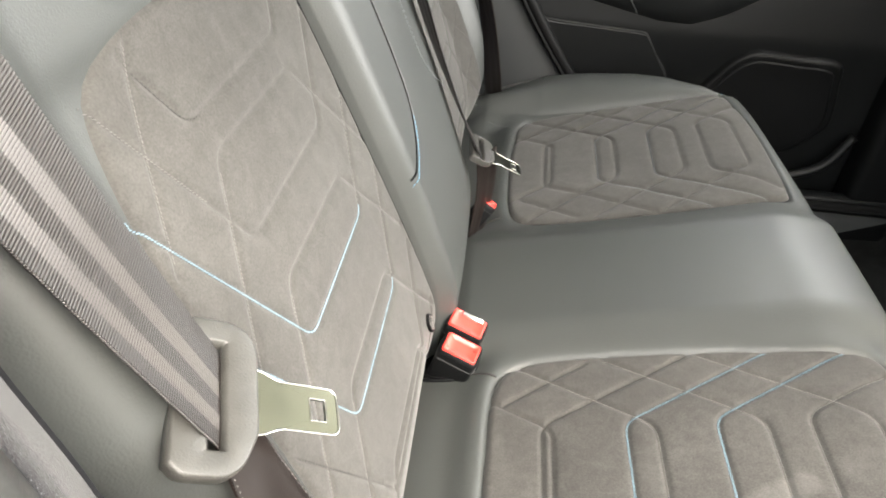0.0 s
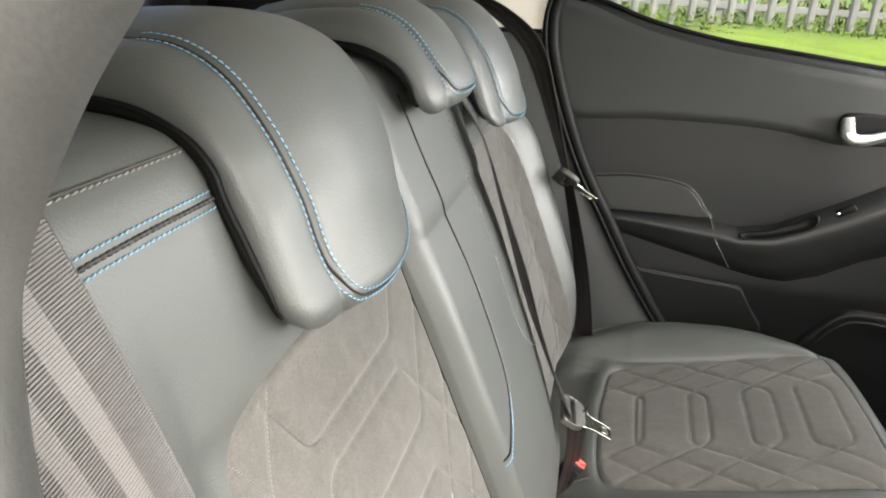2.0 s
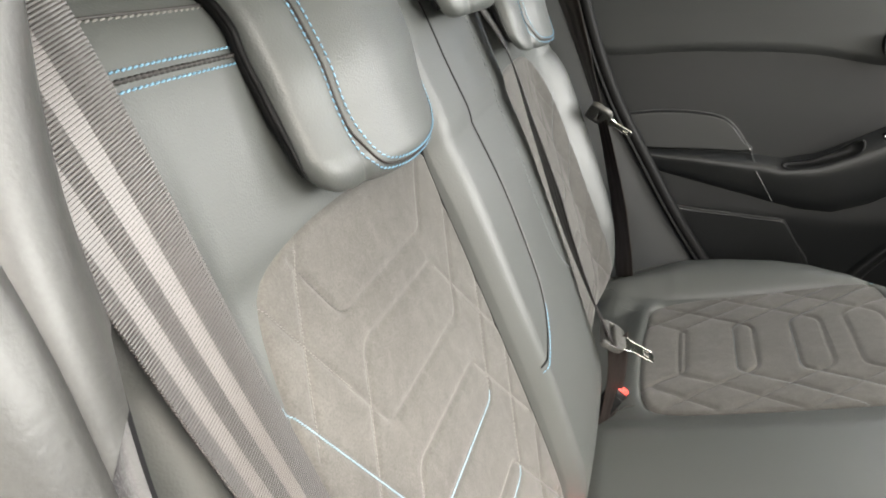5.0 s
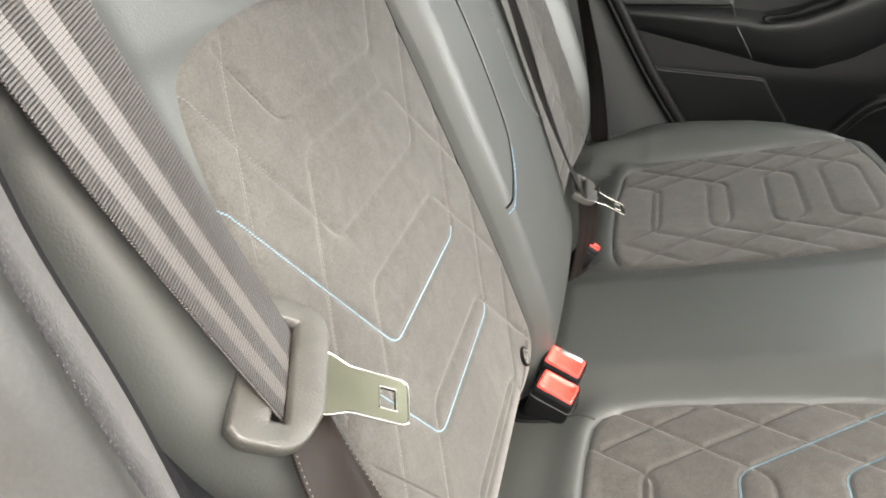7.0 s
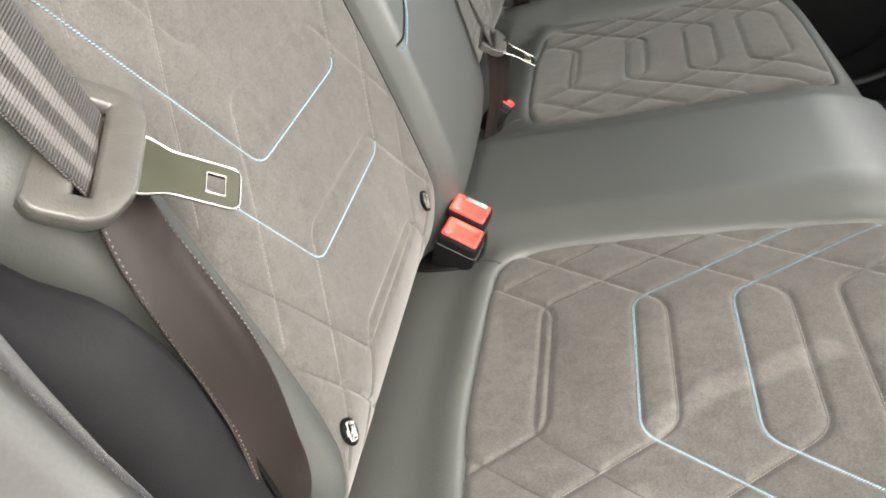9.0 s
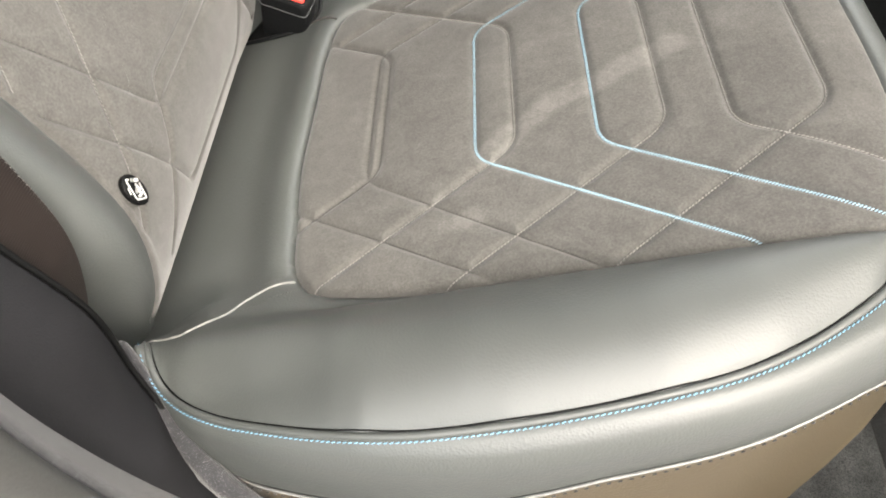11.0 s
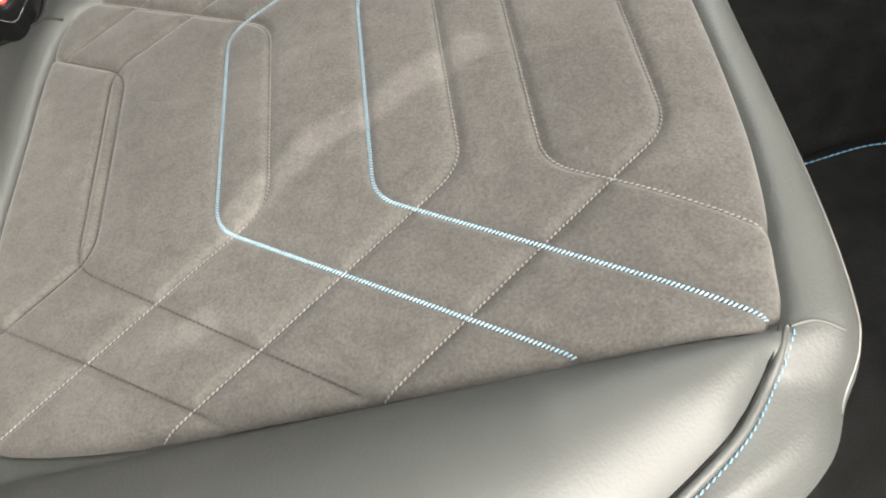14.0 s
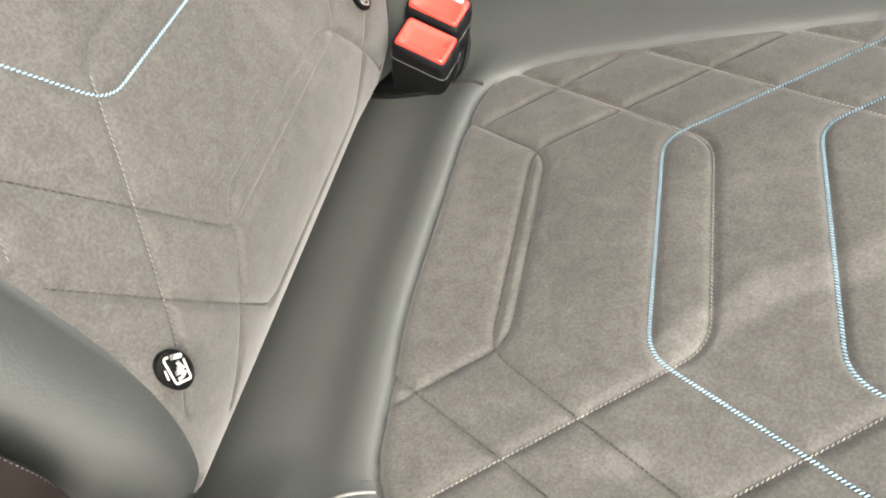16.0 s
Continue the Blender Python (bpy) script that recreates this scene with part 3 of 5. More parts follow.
def bolster_outer(z):
    return np.interp(z, [0.25, 0.35, 0.42, 0.52, 0.62, 0.75, 0.9], [0.518, 0.525, 0.535, 0.560, 0.580, 0.578, 0.566])


def inner_edge(z):
    """Where the outer backrests meet the centre one."""
    return np.interp(z, [0.3, 0.46, 0.52, 0.64, 0.75, 0.9], [0.131, 0.135, 0.139, 0.146, 0.153, 0.155])


def side_bulge(ay, z):
    """How far the outer backrest's face stands ahead of its plane."""
    out = bolster_outer(z)
    b = 0.022 * smooth01((z - 0.28) / 0.2) * smooth01((0.86 - z) / 0.18)
    t = np.clip((ay - 0.472) / (out - 0.472), 0, 1)
    x = b * np.sin(np.pi * t) ** 1.0
    edge = np.clip((ay - (out - 0.035)) / 0.035, 0, 1)
    x = x - 0.045 * edge ** 2.4
    ie = np.clip((inner_edge(z) + 0.012 - ay) / 0.012, 0, 1)
    return x - 0.0035 * ie ** 2 + 0.004 * np.clip(1 - (ay - inner_edge(z)) / 0.06, 0, 1)


def far_swell(ay, z):
    """Raises the far bolster so that its outline fits the camera's view."""
    t = np.clip((ay - 0.425) / (bolster_outer(z) - 0.425), 0, 1)
    return 0.028 * np.sin(np.pi * t) ** 1.5 * smooth01((z - 0.25) / 0.2) * smooth01((0.84 - z) / 0.15)


def outer_backrest(sign):
    th = thing("outer_backrest", "charcoal leather rear backrest with quilted suede insert and blue stitching", "car seat", "rear backrests")
    us = np.concatenate([np.linspace(0.125, 0.140, 8), np.linspace(0.146, 0.47, 40), np.linspace(0.478, 0.600, 45)])
    rows = []
    for u in us:
        z = prof[:, 1]
        out = bolster_outer(z)
        ie = inner_edge(z)
        ay = np.where(u > 0.47, 0.47 + (u - 0.47) / 0.13 * (out - 0.47), ie + (u - 0.125) / 0.345 * (0.47 - ie))
        off = side_bulge(ay, z) + (far_swell(ay, z) if sign > 0 else 0)
        front = np.interp(np.arange(len(prof)), [0, FACE - 20, FACE + 10], [1, 1, 0])
        off = off * front
        rows.append(np.column_stack([prof[:, 0] + prof_n[:, 0] * off, ay * sign, prof[:, 1] + prof_n[:, 1] * off]))
    # side walls going backwards
    last, first = rows[-1], rows[0]
    for d, s in ((0.02, 0.0), (0.05, -0.004), (0.08, -0.01)):
        w = last.copy()
        w[:, 0] -= d
        w[:, 1] += s * sign
        rows.append(w)
    w = first.copy()
    w[:, 0] -= 0.06
    rows.insert(0, w)
    P = np.array(rows)
    grid_obj("backrest_cover", P, LEATHER, th, flip=sign > 0)
    return th


BACK_PANEL = [(0.1555, 0.742), (0.17, 0.747), (0.21, 0.752), (0.28, 0.757), (0.35, 0.758), (0.395, 0.756), (0.425, 0.751), (0.443, 0.744), (0.453, 0.733), (0.463, 0.705),
              (0.471, 0.66), (0.473, 0.58), (0.472, 0.50), (0.472, 0.42), (0.480, 0.36), (0.484, 0.30), (0.478, 0.275), (0.30, 0.268), (0.15, 0.268), (0.1335, 0.275), (0.1335, 0.34), (0.1375, 0.49), (0.1425, 0.57), (0.1475, 0.65), (0.152, 0.72), (0.1545, 0.736)]
back_outline = spline(BACK_PANEL, 720, closed=True)


def back_pattern():
    A, B = {}, {}
    for z0 in (0.695, 0.620, 0.541, 0.464, 0.381, 0.308):
        oe = min(0.472 - 0.381, (0.745 - z0) / 1.62)
        ie = min(0.218 - 0.150, (0.745 - z0) / 1.22)
        A[z0] = fillet([(0.381 + oe, z0 + oe * 1.62), (0.381, z0), (0.218, z0 - 0.002), (0.218 - ie, z0 + ie * 1.22)], 0.012)
    for z0 in (0.760, 0.672, 0.582, 0.484, 0.395):
        oe = min(0.470 - 0.372, (z0 - 0.30) / 1.32)
        ie = min(0.224 - 0.148, (z0 - 0.30) / 1.25)
        pts = [(0.372 + oe, z0 - oe * 1.32), (0.372, z0), (0.224, z0 - 0.004), (0.224 - ie, z0 - 0.004 - ie * 1.25)]
        B[z0] = fillet(pts if z0 < 0.75 else [(0.462, 0.650), (0.398, 0.752)], 0.012)
    return A, B


BACK_A, BACK_B = back_pattern()
back_lines = [*BACK_A.values(), *BACK_B.values()]


def back_surface(P, sign=1, extra=0.0):
    ay, z = P[:, 0], P[:, 1]
    d = dist_lines(P, back_lines)
    groove = np.interp(z, [0.40, 0.45], [0.0032, 0.0016]) * np.exp(-(d / 0.0026) ** 2) + 0.0003 * np.exp(-(d / 0.008) ** 2)
    edge = dist_lines(P, [np.vstack([back_outline[::5], back_outline[:1]])])
    groove = groove * np.clip(edge / 0.007, 0, 1)
    h = 0.0035 - groove - 0.0050 * np.exp(-(edge / 0.0028) ** 1.3) + extra
    x = np.interp(z, prof[:FACE, 1], prof[:FACE, 0]) + side_bulge(ay, z) + (far_swell(ay, z) if sign < 0 else 0) + h
    return np.column_stack([x, -ay * sign, z + 0.38 * h])


def back_panel(sign, th):
    core = lambda o: np.tile([[0.305, 0.52]], (len(o), 1))
    P = patch(back_outline if sign > 0 else back_outline[::2], core, 130 if sign > 0 else 70, lambda p: back_surface(p, sign))
    n, m = P.shape[:2]
    v = np.vstack([P.reshape(-1, 3), P[-1].mean(0)])
    f = grid_faces(n, m, True) + [((n - 1) * m + j, (n - 1) * m + (j + 1) % m, n * m) for j in range(m)]
    if sign > 0:
        f = [x[::-1] for x in f]
    ob = obj_mesh("suede_panel", v, f, SUEDE, th, "taupe suede backrest panel with chevron quilting")
    on = lambda q: back_surface(resample(np.asarray(q)), sign, 0.0004)
    nrm = (0.92, 0, 0.38)
    # far backrest's threads are dulled likewise in place of dimmer light
    for k in (0.541, 0.464):
        q = on(BACK_A[k])
        cut = int(len(q) * 0.77)
        stitches("blue_stitching" if sign > 0 else "dimmed_blue_stitching", [q[:cut]], PANELBLUE if sign > 0 else PALEBLUE, ob, 0.0022, 1.0, 0.00045, 0.0003, nrm, 0.6)
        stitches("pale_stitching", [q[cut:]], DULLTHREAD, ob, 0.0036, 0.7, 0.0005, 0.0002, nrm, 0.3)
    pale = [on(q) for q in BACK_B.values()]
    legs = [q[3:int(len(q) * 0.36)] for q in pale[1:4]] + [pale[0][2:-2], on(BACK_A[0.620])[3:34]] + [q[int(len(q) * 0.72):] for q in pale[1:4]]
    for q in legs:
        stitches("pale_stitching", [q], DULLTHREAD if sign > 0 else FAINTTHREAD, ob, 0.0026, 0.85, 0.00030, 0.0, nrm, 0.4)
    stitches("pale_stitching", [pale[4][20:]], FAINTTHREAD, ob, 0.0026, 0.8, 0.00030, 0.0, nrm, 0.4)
    dark = [on(BACK_A[k])[4:n_] for k, n_ in ((0.381, 58), (0.308, 56), (0.695, 24))]
    for q in dark:
        stitches("dark_stitching", [q], DARKTHREAD, ob, 0.0034, 0.7, 0.0004, 0.0, nrm)
    return ob


near_back = outer_backrest(-1)
far_back = outer_backrest(1)
back_panel(1, near_back)
back_panel(-1, far_back)


def back_line(ay_z, sign, extra=0.0):
    q = np.asarray(ay_z, float)
    x = np.interp(q[:, 1], prof[:FACE, 1], prof[:FACE, 0]) + side_bulge(q[:, 0], q[:, 1]) + (far_swell(q[:, 0], q[:, 1]) if sign > 0 else 0)
    return np.column_stack([x + extra * 0.92, q[:, 0] * sign, q[:, 1] + extra * 0.38])


for s, th in ((-1, near_back), (1, far_back)):
    for dz in (0.0042, -0.0042):
        k = spline([(0.158, 0.853 + dz), (0.30, 0.8545 + dz), (0.40, 0.8555 + dz), (0.46, 0.856 + dz), (0.505, 0.8545 + dz), (0.530, 0.846 + dz), (0.555, 0.83 + dz)], 120)
        stitches("blue_shoulder_stitching", [back_line(k, s, 0.0006)], BLUE, th, 0.0042, 0.72, 0.0006, 0.0002, (0.92, 0, 0.38), 0.25)
    k = spline([(0.158, 0.853), (0.30, 0.8545), (0.40, 0.8555), (0.46, 0.856), (0.505, 0.8545), (0.530, 0.846), (0.555, 0.83)], 120)
    stitches("shoulder_seam", [back_line(k, s, 0.0004)], DARKTHREAD, th, 0.0045, 0.9, 0.0014, 0.0001, (0.92, 0, 0.38), 0.0)
    k = np.array([(-0.1995, s * 0.20, 0.8815), (-0.1995, s * 0.40, 0.8815), (-0.1995, s * 0.50, 0.8815), (-0.204, s * 0.545, 0.876)])
    tube_obj("upper_seam", spline(k, 60), 0.0010, DARKTHREAD, th)
    stitches("pale_seam_stitching", [spline(k + [0.0012, 0, -0.0012], 60)], GREYTHREAD, th, 0.005, 0.8, 0.0006, 0.0, (0.7, 0, 0.7), 0.2)
    # black line in place of the shaded gap beside the centre backrest
    zs_ = np.linspace(0.29, 0.84, 90)
    tube_obj("inner_edge_shade", back_line(np.column_stack([inner_edge(zs_) + 0.0004, zs_]), s, 0.0022), 0.0017, RUBBER, th)


def centre_bulge(y, z):
    """How far the centre backrest's face stands ahead of the outer ones' plane."""
    t = np.clip(np.abs(y) / 0.130, 0, 1)
    high = 0.019 + 0.016 * smooth01((0.86 - z) / 0.20) - 0.004 * smooth01((0.55 - z) / 0.2)
    return high * (1 - 0.10 * t ** 2) - 0.020 * np.clip((t - 0.86) / 0.14, 0, 1) ** 2


centre_back = thing("centre_backrest", "charcoal leather centre backrest with curved seams and blue stitching", "car seat", "rear backrests")


def centre():
    ys = np.concatenate([np.linspace(-1, -0.94, 8), np.linspace(-0.92, 0.92, 48), np.linspace(0.94, 1, 8)])
    rows = []
    for t in ys:
        y = t * (inner_edge(prof[:, 1]) - 0.0015)
        off = centre_bulge(t * 0.130, prof[:, 1])
        off[FACE + 10:] = 0.0
        off = off * np.interp(np.arange(len(prof)), [0, FACE - 30, FACE + 10], [1, 1, 0.2])
        rows.append(np.column_stack([prof[:, 0] + prof_n[:, 0] * off, y, prof[:, 1] + prof_n[:, 1] * off]))
    for r_, i in ((rows[0].copy(), 0), (rows[-1].copy(), None)):
        r_[:, 0] -= 0.06
        rows.insert(0, r_) if i == 0 else rows.append(r_)
    grid_obj("backrest_cover", np.array(rows), LEATHER, centre_back, flip=True)


centre()


def centre_line(pts, n=120, extra=0.0):
    q = spline(pts, n)
    i = np.interp(q[:, 1], prof[:FACE, 1], np.arange(FACE))
    k = np.arange(len(prof))
    on = [np.interp(i, k, c_) for c_ in (prof[:, 0], prof[:, 1], prof_n[:, 0], prof_n[:, 1])]
    off = centre_bulge(q[:, 0] * 0.130 / (inner_edge(on[1]) - 0.0015), on[1]) * np.interp(i, [0, FACE - 30, FACE + 10], [1, 1, 0.2]) + extra
    return np.column_stack([on[0] + on[2] * off, q[:, 0], on[1] + on[3] * off])


for s in (1, -1):
    pts = [(0.068 * s, 0.86), (0.066 * s, 0.80), (0.058 * s, 0.71), (0.052 * s, 0.62), (0.058 * s, 0.565), (0.080 * s, 0.536), (0.108 * s, 0.519), (0.128 * s, 0.512)]
    q = centre_line(pts, 200, 0.0002)
    if s < 0:
        tube_obj("curved_seam", q, 0.0012, RUBBER, centre_back)
    else:
        stitches("blue_stitching", [centre_line(pts, 200, 0.0006)], PALEBLUE, centre_back, 0.0062, 0.55, 0.0010, 0.0, (0.92, 0, 0.38), 0.2)
    if s < 0:
        low = [(y_, z_ - 0.006) for y_, z_ in pts]
        stitches("blue_stitching", [centre_line(low, 200, 0.0008)[158:]], BLUE, centre_back, 0.0048, 0.75, 0.0007, 0.0, (0.92, 0, 0.38), 0.2)
        tube_obj("seam_edge", (centre_line(pts, 200, 0.0006) + [0, 0.0022, 0])[90:], 0.0007, SEAMLIGHT, centre_back)


# ---- headrests ----
HR_F = [(-0.119, 0.768), (-0.1215, 0.785), (-0.130, 0.803), (-0.138, 0.822), (-0.146, 0.845), (-0.156, 0.865), (-0.167, 0.884), (-0.183, 0.905), (-0.197, 0.918), (-0.213, 0.927), (-0.232, 0.932), (-0.265, 0.932), (-0.31, 0.926), (-0.36, 0.912)]
HR_B = [(-0.146, 0.775), (-0.148, 0.795), (-0.154, 0.809), (-0.161, 0.823), (-0.167, 0.836), (-0.173, 0.848), (-0.178, 0.860), (-0.182, 0.871), (-0.194, 0.885), (-0.213, 0.895), (-0.236, 0.901), (-0.272, 0.903), (-0.31, 0.902), (-0.36, 0.899)]
hr_f, hr_b = spline(HR_F, 200), spline(HR_B, 200)


def headrest(yc, wide, start=0.0, label="", ahead=0.0, drop=0.0, far=0.0, grow=0.0):
    """A comma-shaped headrest hanging over the backrest's top edge; start cuts off its lower lip."""
    th = thing("headrest", label, "headrest", "rear headrests")
    f, b = even(hr_f[int(start * 200):], 240) + [ahead, -drop], even(hr_b[int(start * 200):], 240) + [ahead, -drop]
    run = np.concatenate([[0], np.cumsum(np.linalg.norm(np.diff((f + b) / 2, axis=0), axis=1))])
    nose = 0.026

    def surf(u, s, d=None):
        """u across (-1 to 1), s metres from the lower lip."""
        u, s = np.asarray(u, float), np.asarray(s, float)
        F = np.stack([np.interp(s, run, f[:, k]) for k in (0, 1)], -1)
        B = np.stack([np.interp(s, run, b[:, k]) for k in (0, 1)], -1)
        fr = np.where(u > 0, 1 + far, 1.0)
        a = np.clip((np.abs(u) - 0.58 * np.where(u > 0, 1 + far * 0.6, 1.0)) / (1 - 0.58 * np.where(u > 0, 1 + far * 0.6, 1.0)), 0, 1)
        if d is None:
            d = 0.25 + 0.75 * (1 - a ** 2.3) ** (1 / 2.3)
        hw = np.where(u < 0, wide[0], wide[1] * (1 + grow * np.interp(s, [0.02, 0.06, 0.12], [0.0, 0.5, 1.0])))
        near_side = np.maximum(0.0145 - np.minimum(np.abs(u), 0.66) ** 2 * hw ** 2 / 0.26, -0.014)
        bul = np.where(u > 0, 0.0145 - 0.026 * u ** 2, near_side) - 0.0024 * np.exp(-((np.abs(u) / fr - 0.61) / 0.03) ** 2)
        th_ = np.linalg.norm(F - B, axis=-1)
        t = np.clip((nose - s) / nose, 0, 1)
        sh = np.sqrt(np.clip(1 - t * t, 0.0, 1))
        dd = 0.40 + (d + bul / th_ - 0.40) * (0.25 + 0.75 * sh)
        wu = 1 - 0.24 * (1 - sh)
        xz = B + (F - B) * dd[..., None]
        return np.stack([xz[..., 0], yc + u * hw * wu, xz[..., 1]], -1)

    us = np.concatenate([np.linspace(-1, -0.52, 30), np.linspace(-0.50, 0.50, 34), np.linspace(0.52, 1, 30)])
    ss = np.concatenate([nose * (1 - np.cos(np.linspace(0.02, math.pi / 2, 26))), np.linspace(nose, run[-1], 110)[1:]])
    rows = []
    for s_ in ss:
        r_ = surf(us, np.full(len(us), s_))
        side = [surf(np.array([-1.0]), np.array([s_]), np.array([k]))[0] for k in (0.0, 0.12)]
        side2 = [surf(np.array([1.0]), np.array([s_]), np.array([k]))[0] for k in (0.12, 0.0)]
        rows.append(np.vstack([side, r_, side2]))
    P = np.array(rows)
    n = P.shape[1]
    fc = grid_faces(len(P), n, True)
    fc.append(tuple(range(n)))
    obj_mesh("headrest_cover", P.reshape(-1, 3), fc, LEATHER, th)

    def ushape(u0, s0, far=0.0):
        """A line up one side of the face, round the lower corners and up the other."""
        R = 0.24
        k = [(-u0, run[-1] - 0.002), (-u0, 0.10), (-u0, s0 + 0.035), (-u0 + 0.03, s0 + 0.018), (-u0 + 0.10, s0 + 0.006), (-u0 + R, s0 + 0.001), (0, s0), (u0 - R, s0 + 0.001), (u0 - 0.10, s0 + 0.006), (u0 - 0.03, s0 + 0.018), (u0, s0 + 0.035), (u0, 0.10), (u0, run[-1] - 0.002)]
        k = spline(k, 400)
        k[:, 0] = np.minimum(np.where(k[:, 0] > 0, k[:, 0] * (1 + far * np.interp(k[:, 1], [0.015, 0.07], [0.85, 1.05])), k[:, 0]), 0.985)
        over = np.where(k[:, 0] > 0.955)[0]
        k = k[:over[0]] if len(over) and far > 0 and u0 > 0.6 else k
        q = surf(k[:, 0], k[:, 1])
        e1, e2 = surf(k[:, 0] + 0.01, k[:, 1]) - q, surf(k[:, 0], k[:, 1] + 0.002) - q
        nn = np.cross(e1, e2)
        nn /= np.linalg.norm(nn, axis=1)[:, None] + 1e-12
        nn *= np.sign(nn[:, :1] + 1e-9)
        return q, nn
    for u0, s0 in ((0.575, 0.0155), (0.650, 0.0100)):
        q, nn = ushape(u0, s0, far)
        stitches("blue_stitching", [q + nn * 0.0008], BLUE, th, 0.0046, 0.70, 0.00055, 0.0, (0.8, 0, 0.6), 0.25)
    q, nn = ushape(0.61, 0.0125, far)
    tube_obj("welt_seam", q + nn * 0.0003, 0.0010, WEBSHADE, th, seg=6)
    for side in (-1, 1):
        sv = np.linspace(0.012, run[-1], 150)
        e = surf(np.full(150, side * 1.0), sv, np.full(150, -0.06))
        tube_obj("edge_strip", e, np.interp(sv, [0.012, 0.05], [0.0014, 0.0042]), RUBBER, th, "ribbed black edge strip")
        e = surf(np.full(150, side * 1.02), sv, np.full(150, 0.06))
        tube_obj("edge_bead", e, np.interp(sv, [0.012, 0.05], [0.0010, 0.0022]), RUBBER, th, seg=6)
    return th


headrest(-0.286, (0.100, 0.113), 0, "charcoal leather comma-shaped headrest with double blue stitching on the backrest", far=0.62, grow=0.36)
headrest(0.0, (0.092, 0.090), 0.25, "shorter charcoal leather centre headrest with double blue stitching", 0.026, -0.006, 0.35)
headrest(0.290, (0.110, 0.118), 0.05, "charcoal leather comma-shaped headrest with double blue stitching on the backrest", 0.024, 0.0)


# ---- belts, tongues, buckles ----
def ribbon(name, centre, widths, w, material, parent, label="", thick=0.0012, n=160, across=15):
    """A woven strap: centre line, width directions, fine cross ribs and edge cords."""
    c = spline(centre, n)
    d = spline(widths, n)
    d /= np.linalg.norm(d, axis=1)[:, None]
    t, _, _ = frames_along(c)
    nn = np.cross(t, d)
    nn /= np.linalg.norm(nn, axis=1)[:, None]
    us = np.linspace(-0.5, 0.5, across)
    band = 0.0003 * np.cos(us * 2 * math.pi * 3.0)
    top = c[:, None] + d[:, None] * us[None, :, None] * w + nn[:, None] * (thick / 2 + band[None, :, None])
    bot = c[:, None] + d[:, None] * us[None, ::-1, None] * w - nn[:, None] * (thick / 2)
    P = np.concatenate([top, bot], 1)
    return grid_obj(name, P, material, parent, label, wrap=True), c, d, nn


def strap_ribs(parent, c, d, nn, w, pitch=0.0015, material=None, relief=1.0):
    """Thread ribs across the strap in four bands, smooth warp between them, a cord on each edge."""
    material = material or WEB
    L = length(c)
    k = int(L / pitch)
    q, e, f = even(c, k), even(d, k), even(nn, k)
    for side, mt, bands in ((1, WEBRIB, (0, 2, 4, 5)), (1, material, (1, 3)), (-1, WEBRIB, (0, 2, 4, 5)), (-1, material, (1, 3))):
        V, F = [], []
        for b_, (a0, a1, hi) in enumerate(((-0.49, -0.352, 0.0005), (-0.352, -0.19, 0.00015), (-0.19, -0.01, 0.0006), (-0.01, 0.17, 0.00012), (0.17, 0.345, 0.0006), (0.345, 0.49, 0.00045))):
            if b_ not in bands:
                continue
            hi *= relief
            for i in range(k):
                base = len(V)
                tdir = np.cross(e[i], f[i])
                for u in (a0, a1):
                    o = q[i] + e[i] * u * w + f[i] * side * 0.0010 + tdir * (u * 0.004)
                    V += [o - tdir * pitch * 0.42, o - tdir * pitch * 0.12 + f[i] * side * hi, o + tdir * pitch * 0.12 + f[i] * side * hi, o + tdir * pitch * 0.42]
                F += [(base, base + 4, base + 5, base + 1), (base + 1, base + 5, base + 6, base + 2), (base + 2, base + 6, base + 7, base + 3)]
        obj_mesh("woven_ribs", V, F, WEBSHADE if material is WEBSHADE else mt, parent, smooth=False)
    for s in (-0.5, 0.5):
        stitches("edge_cord", [q + e * s * w], WEBSHADE if material is WEBSHADE else WEBRIB, parent, pitch, 0.95, 0.0008, 0.0, tuple(nn[len(nn) // 2]), 0.5)


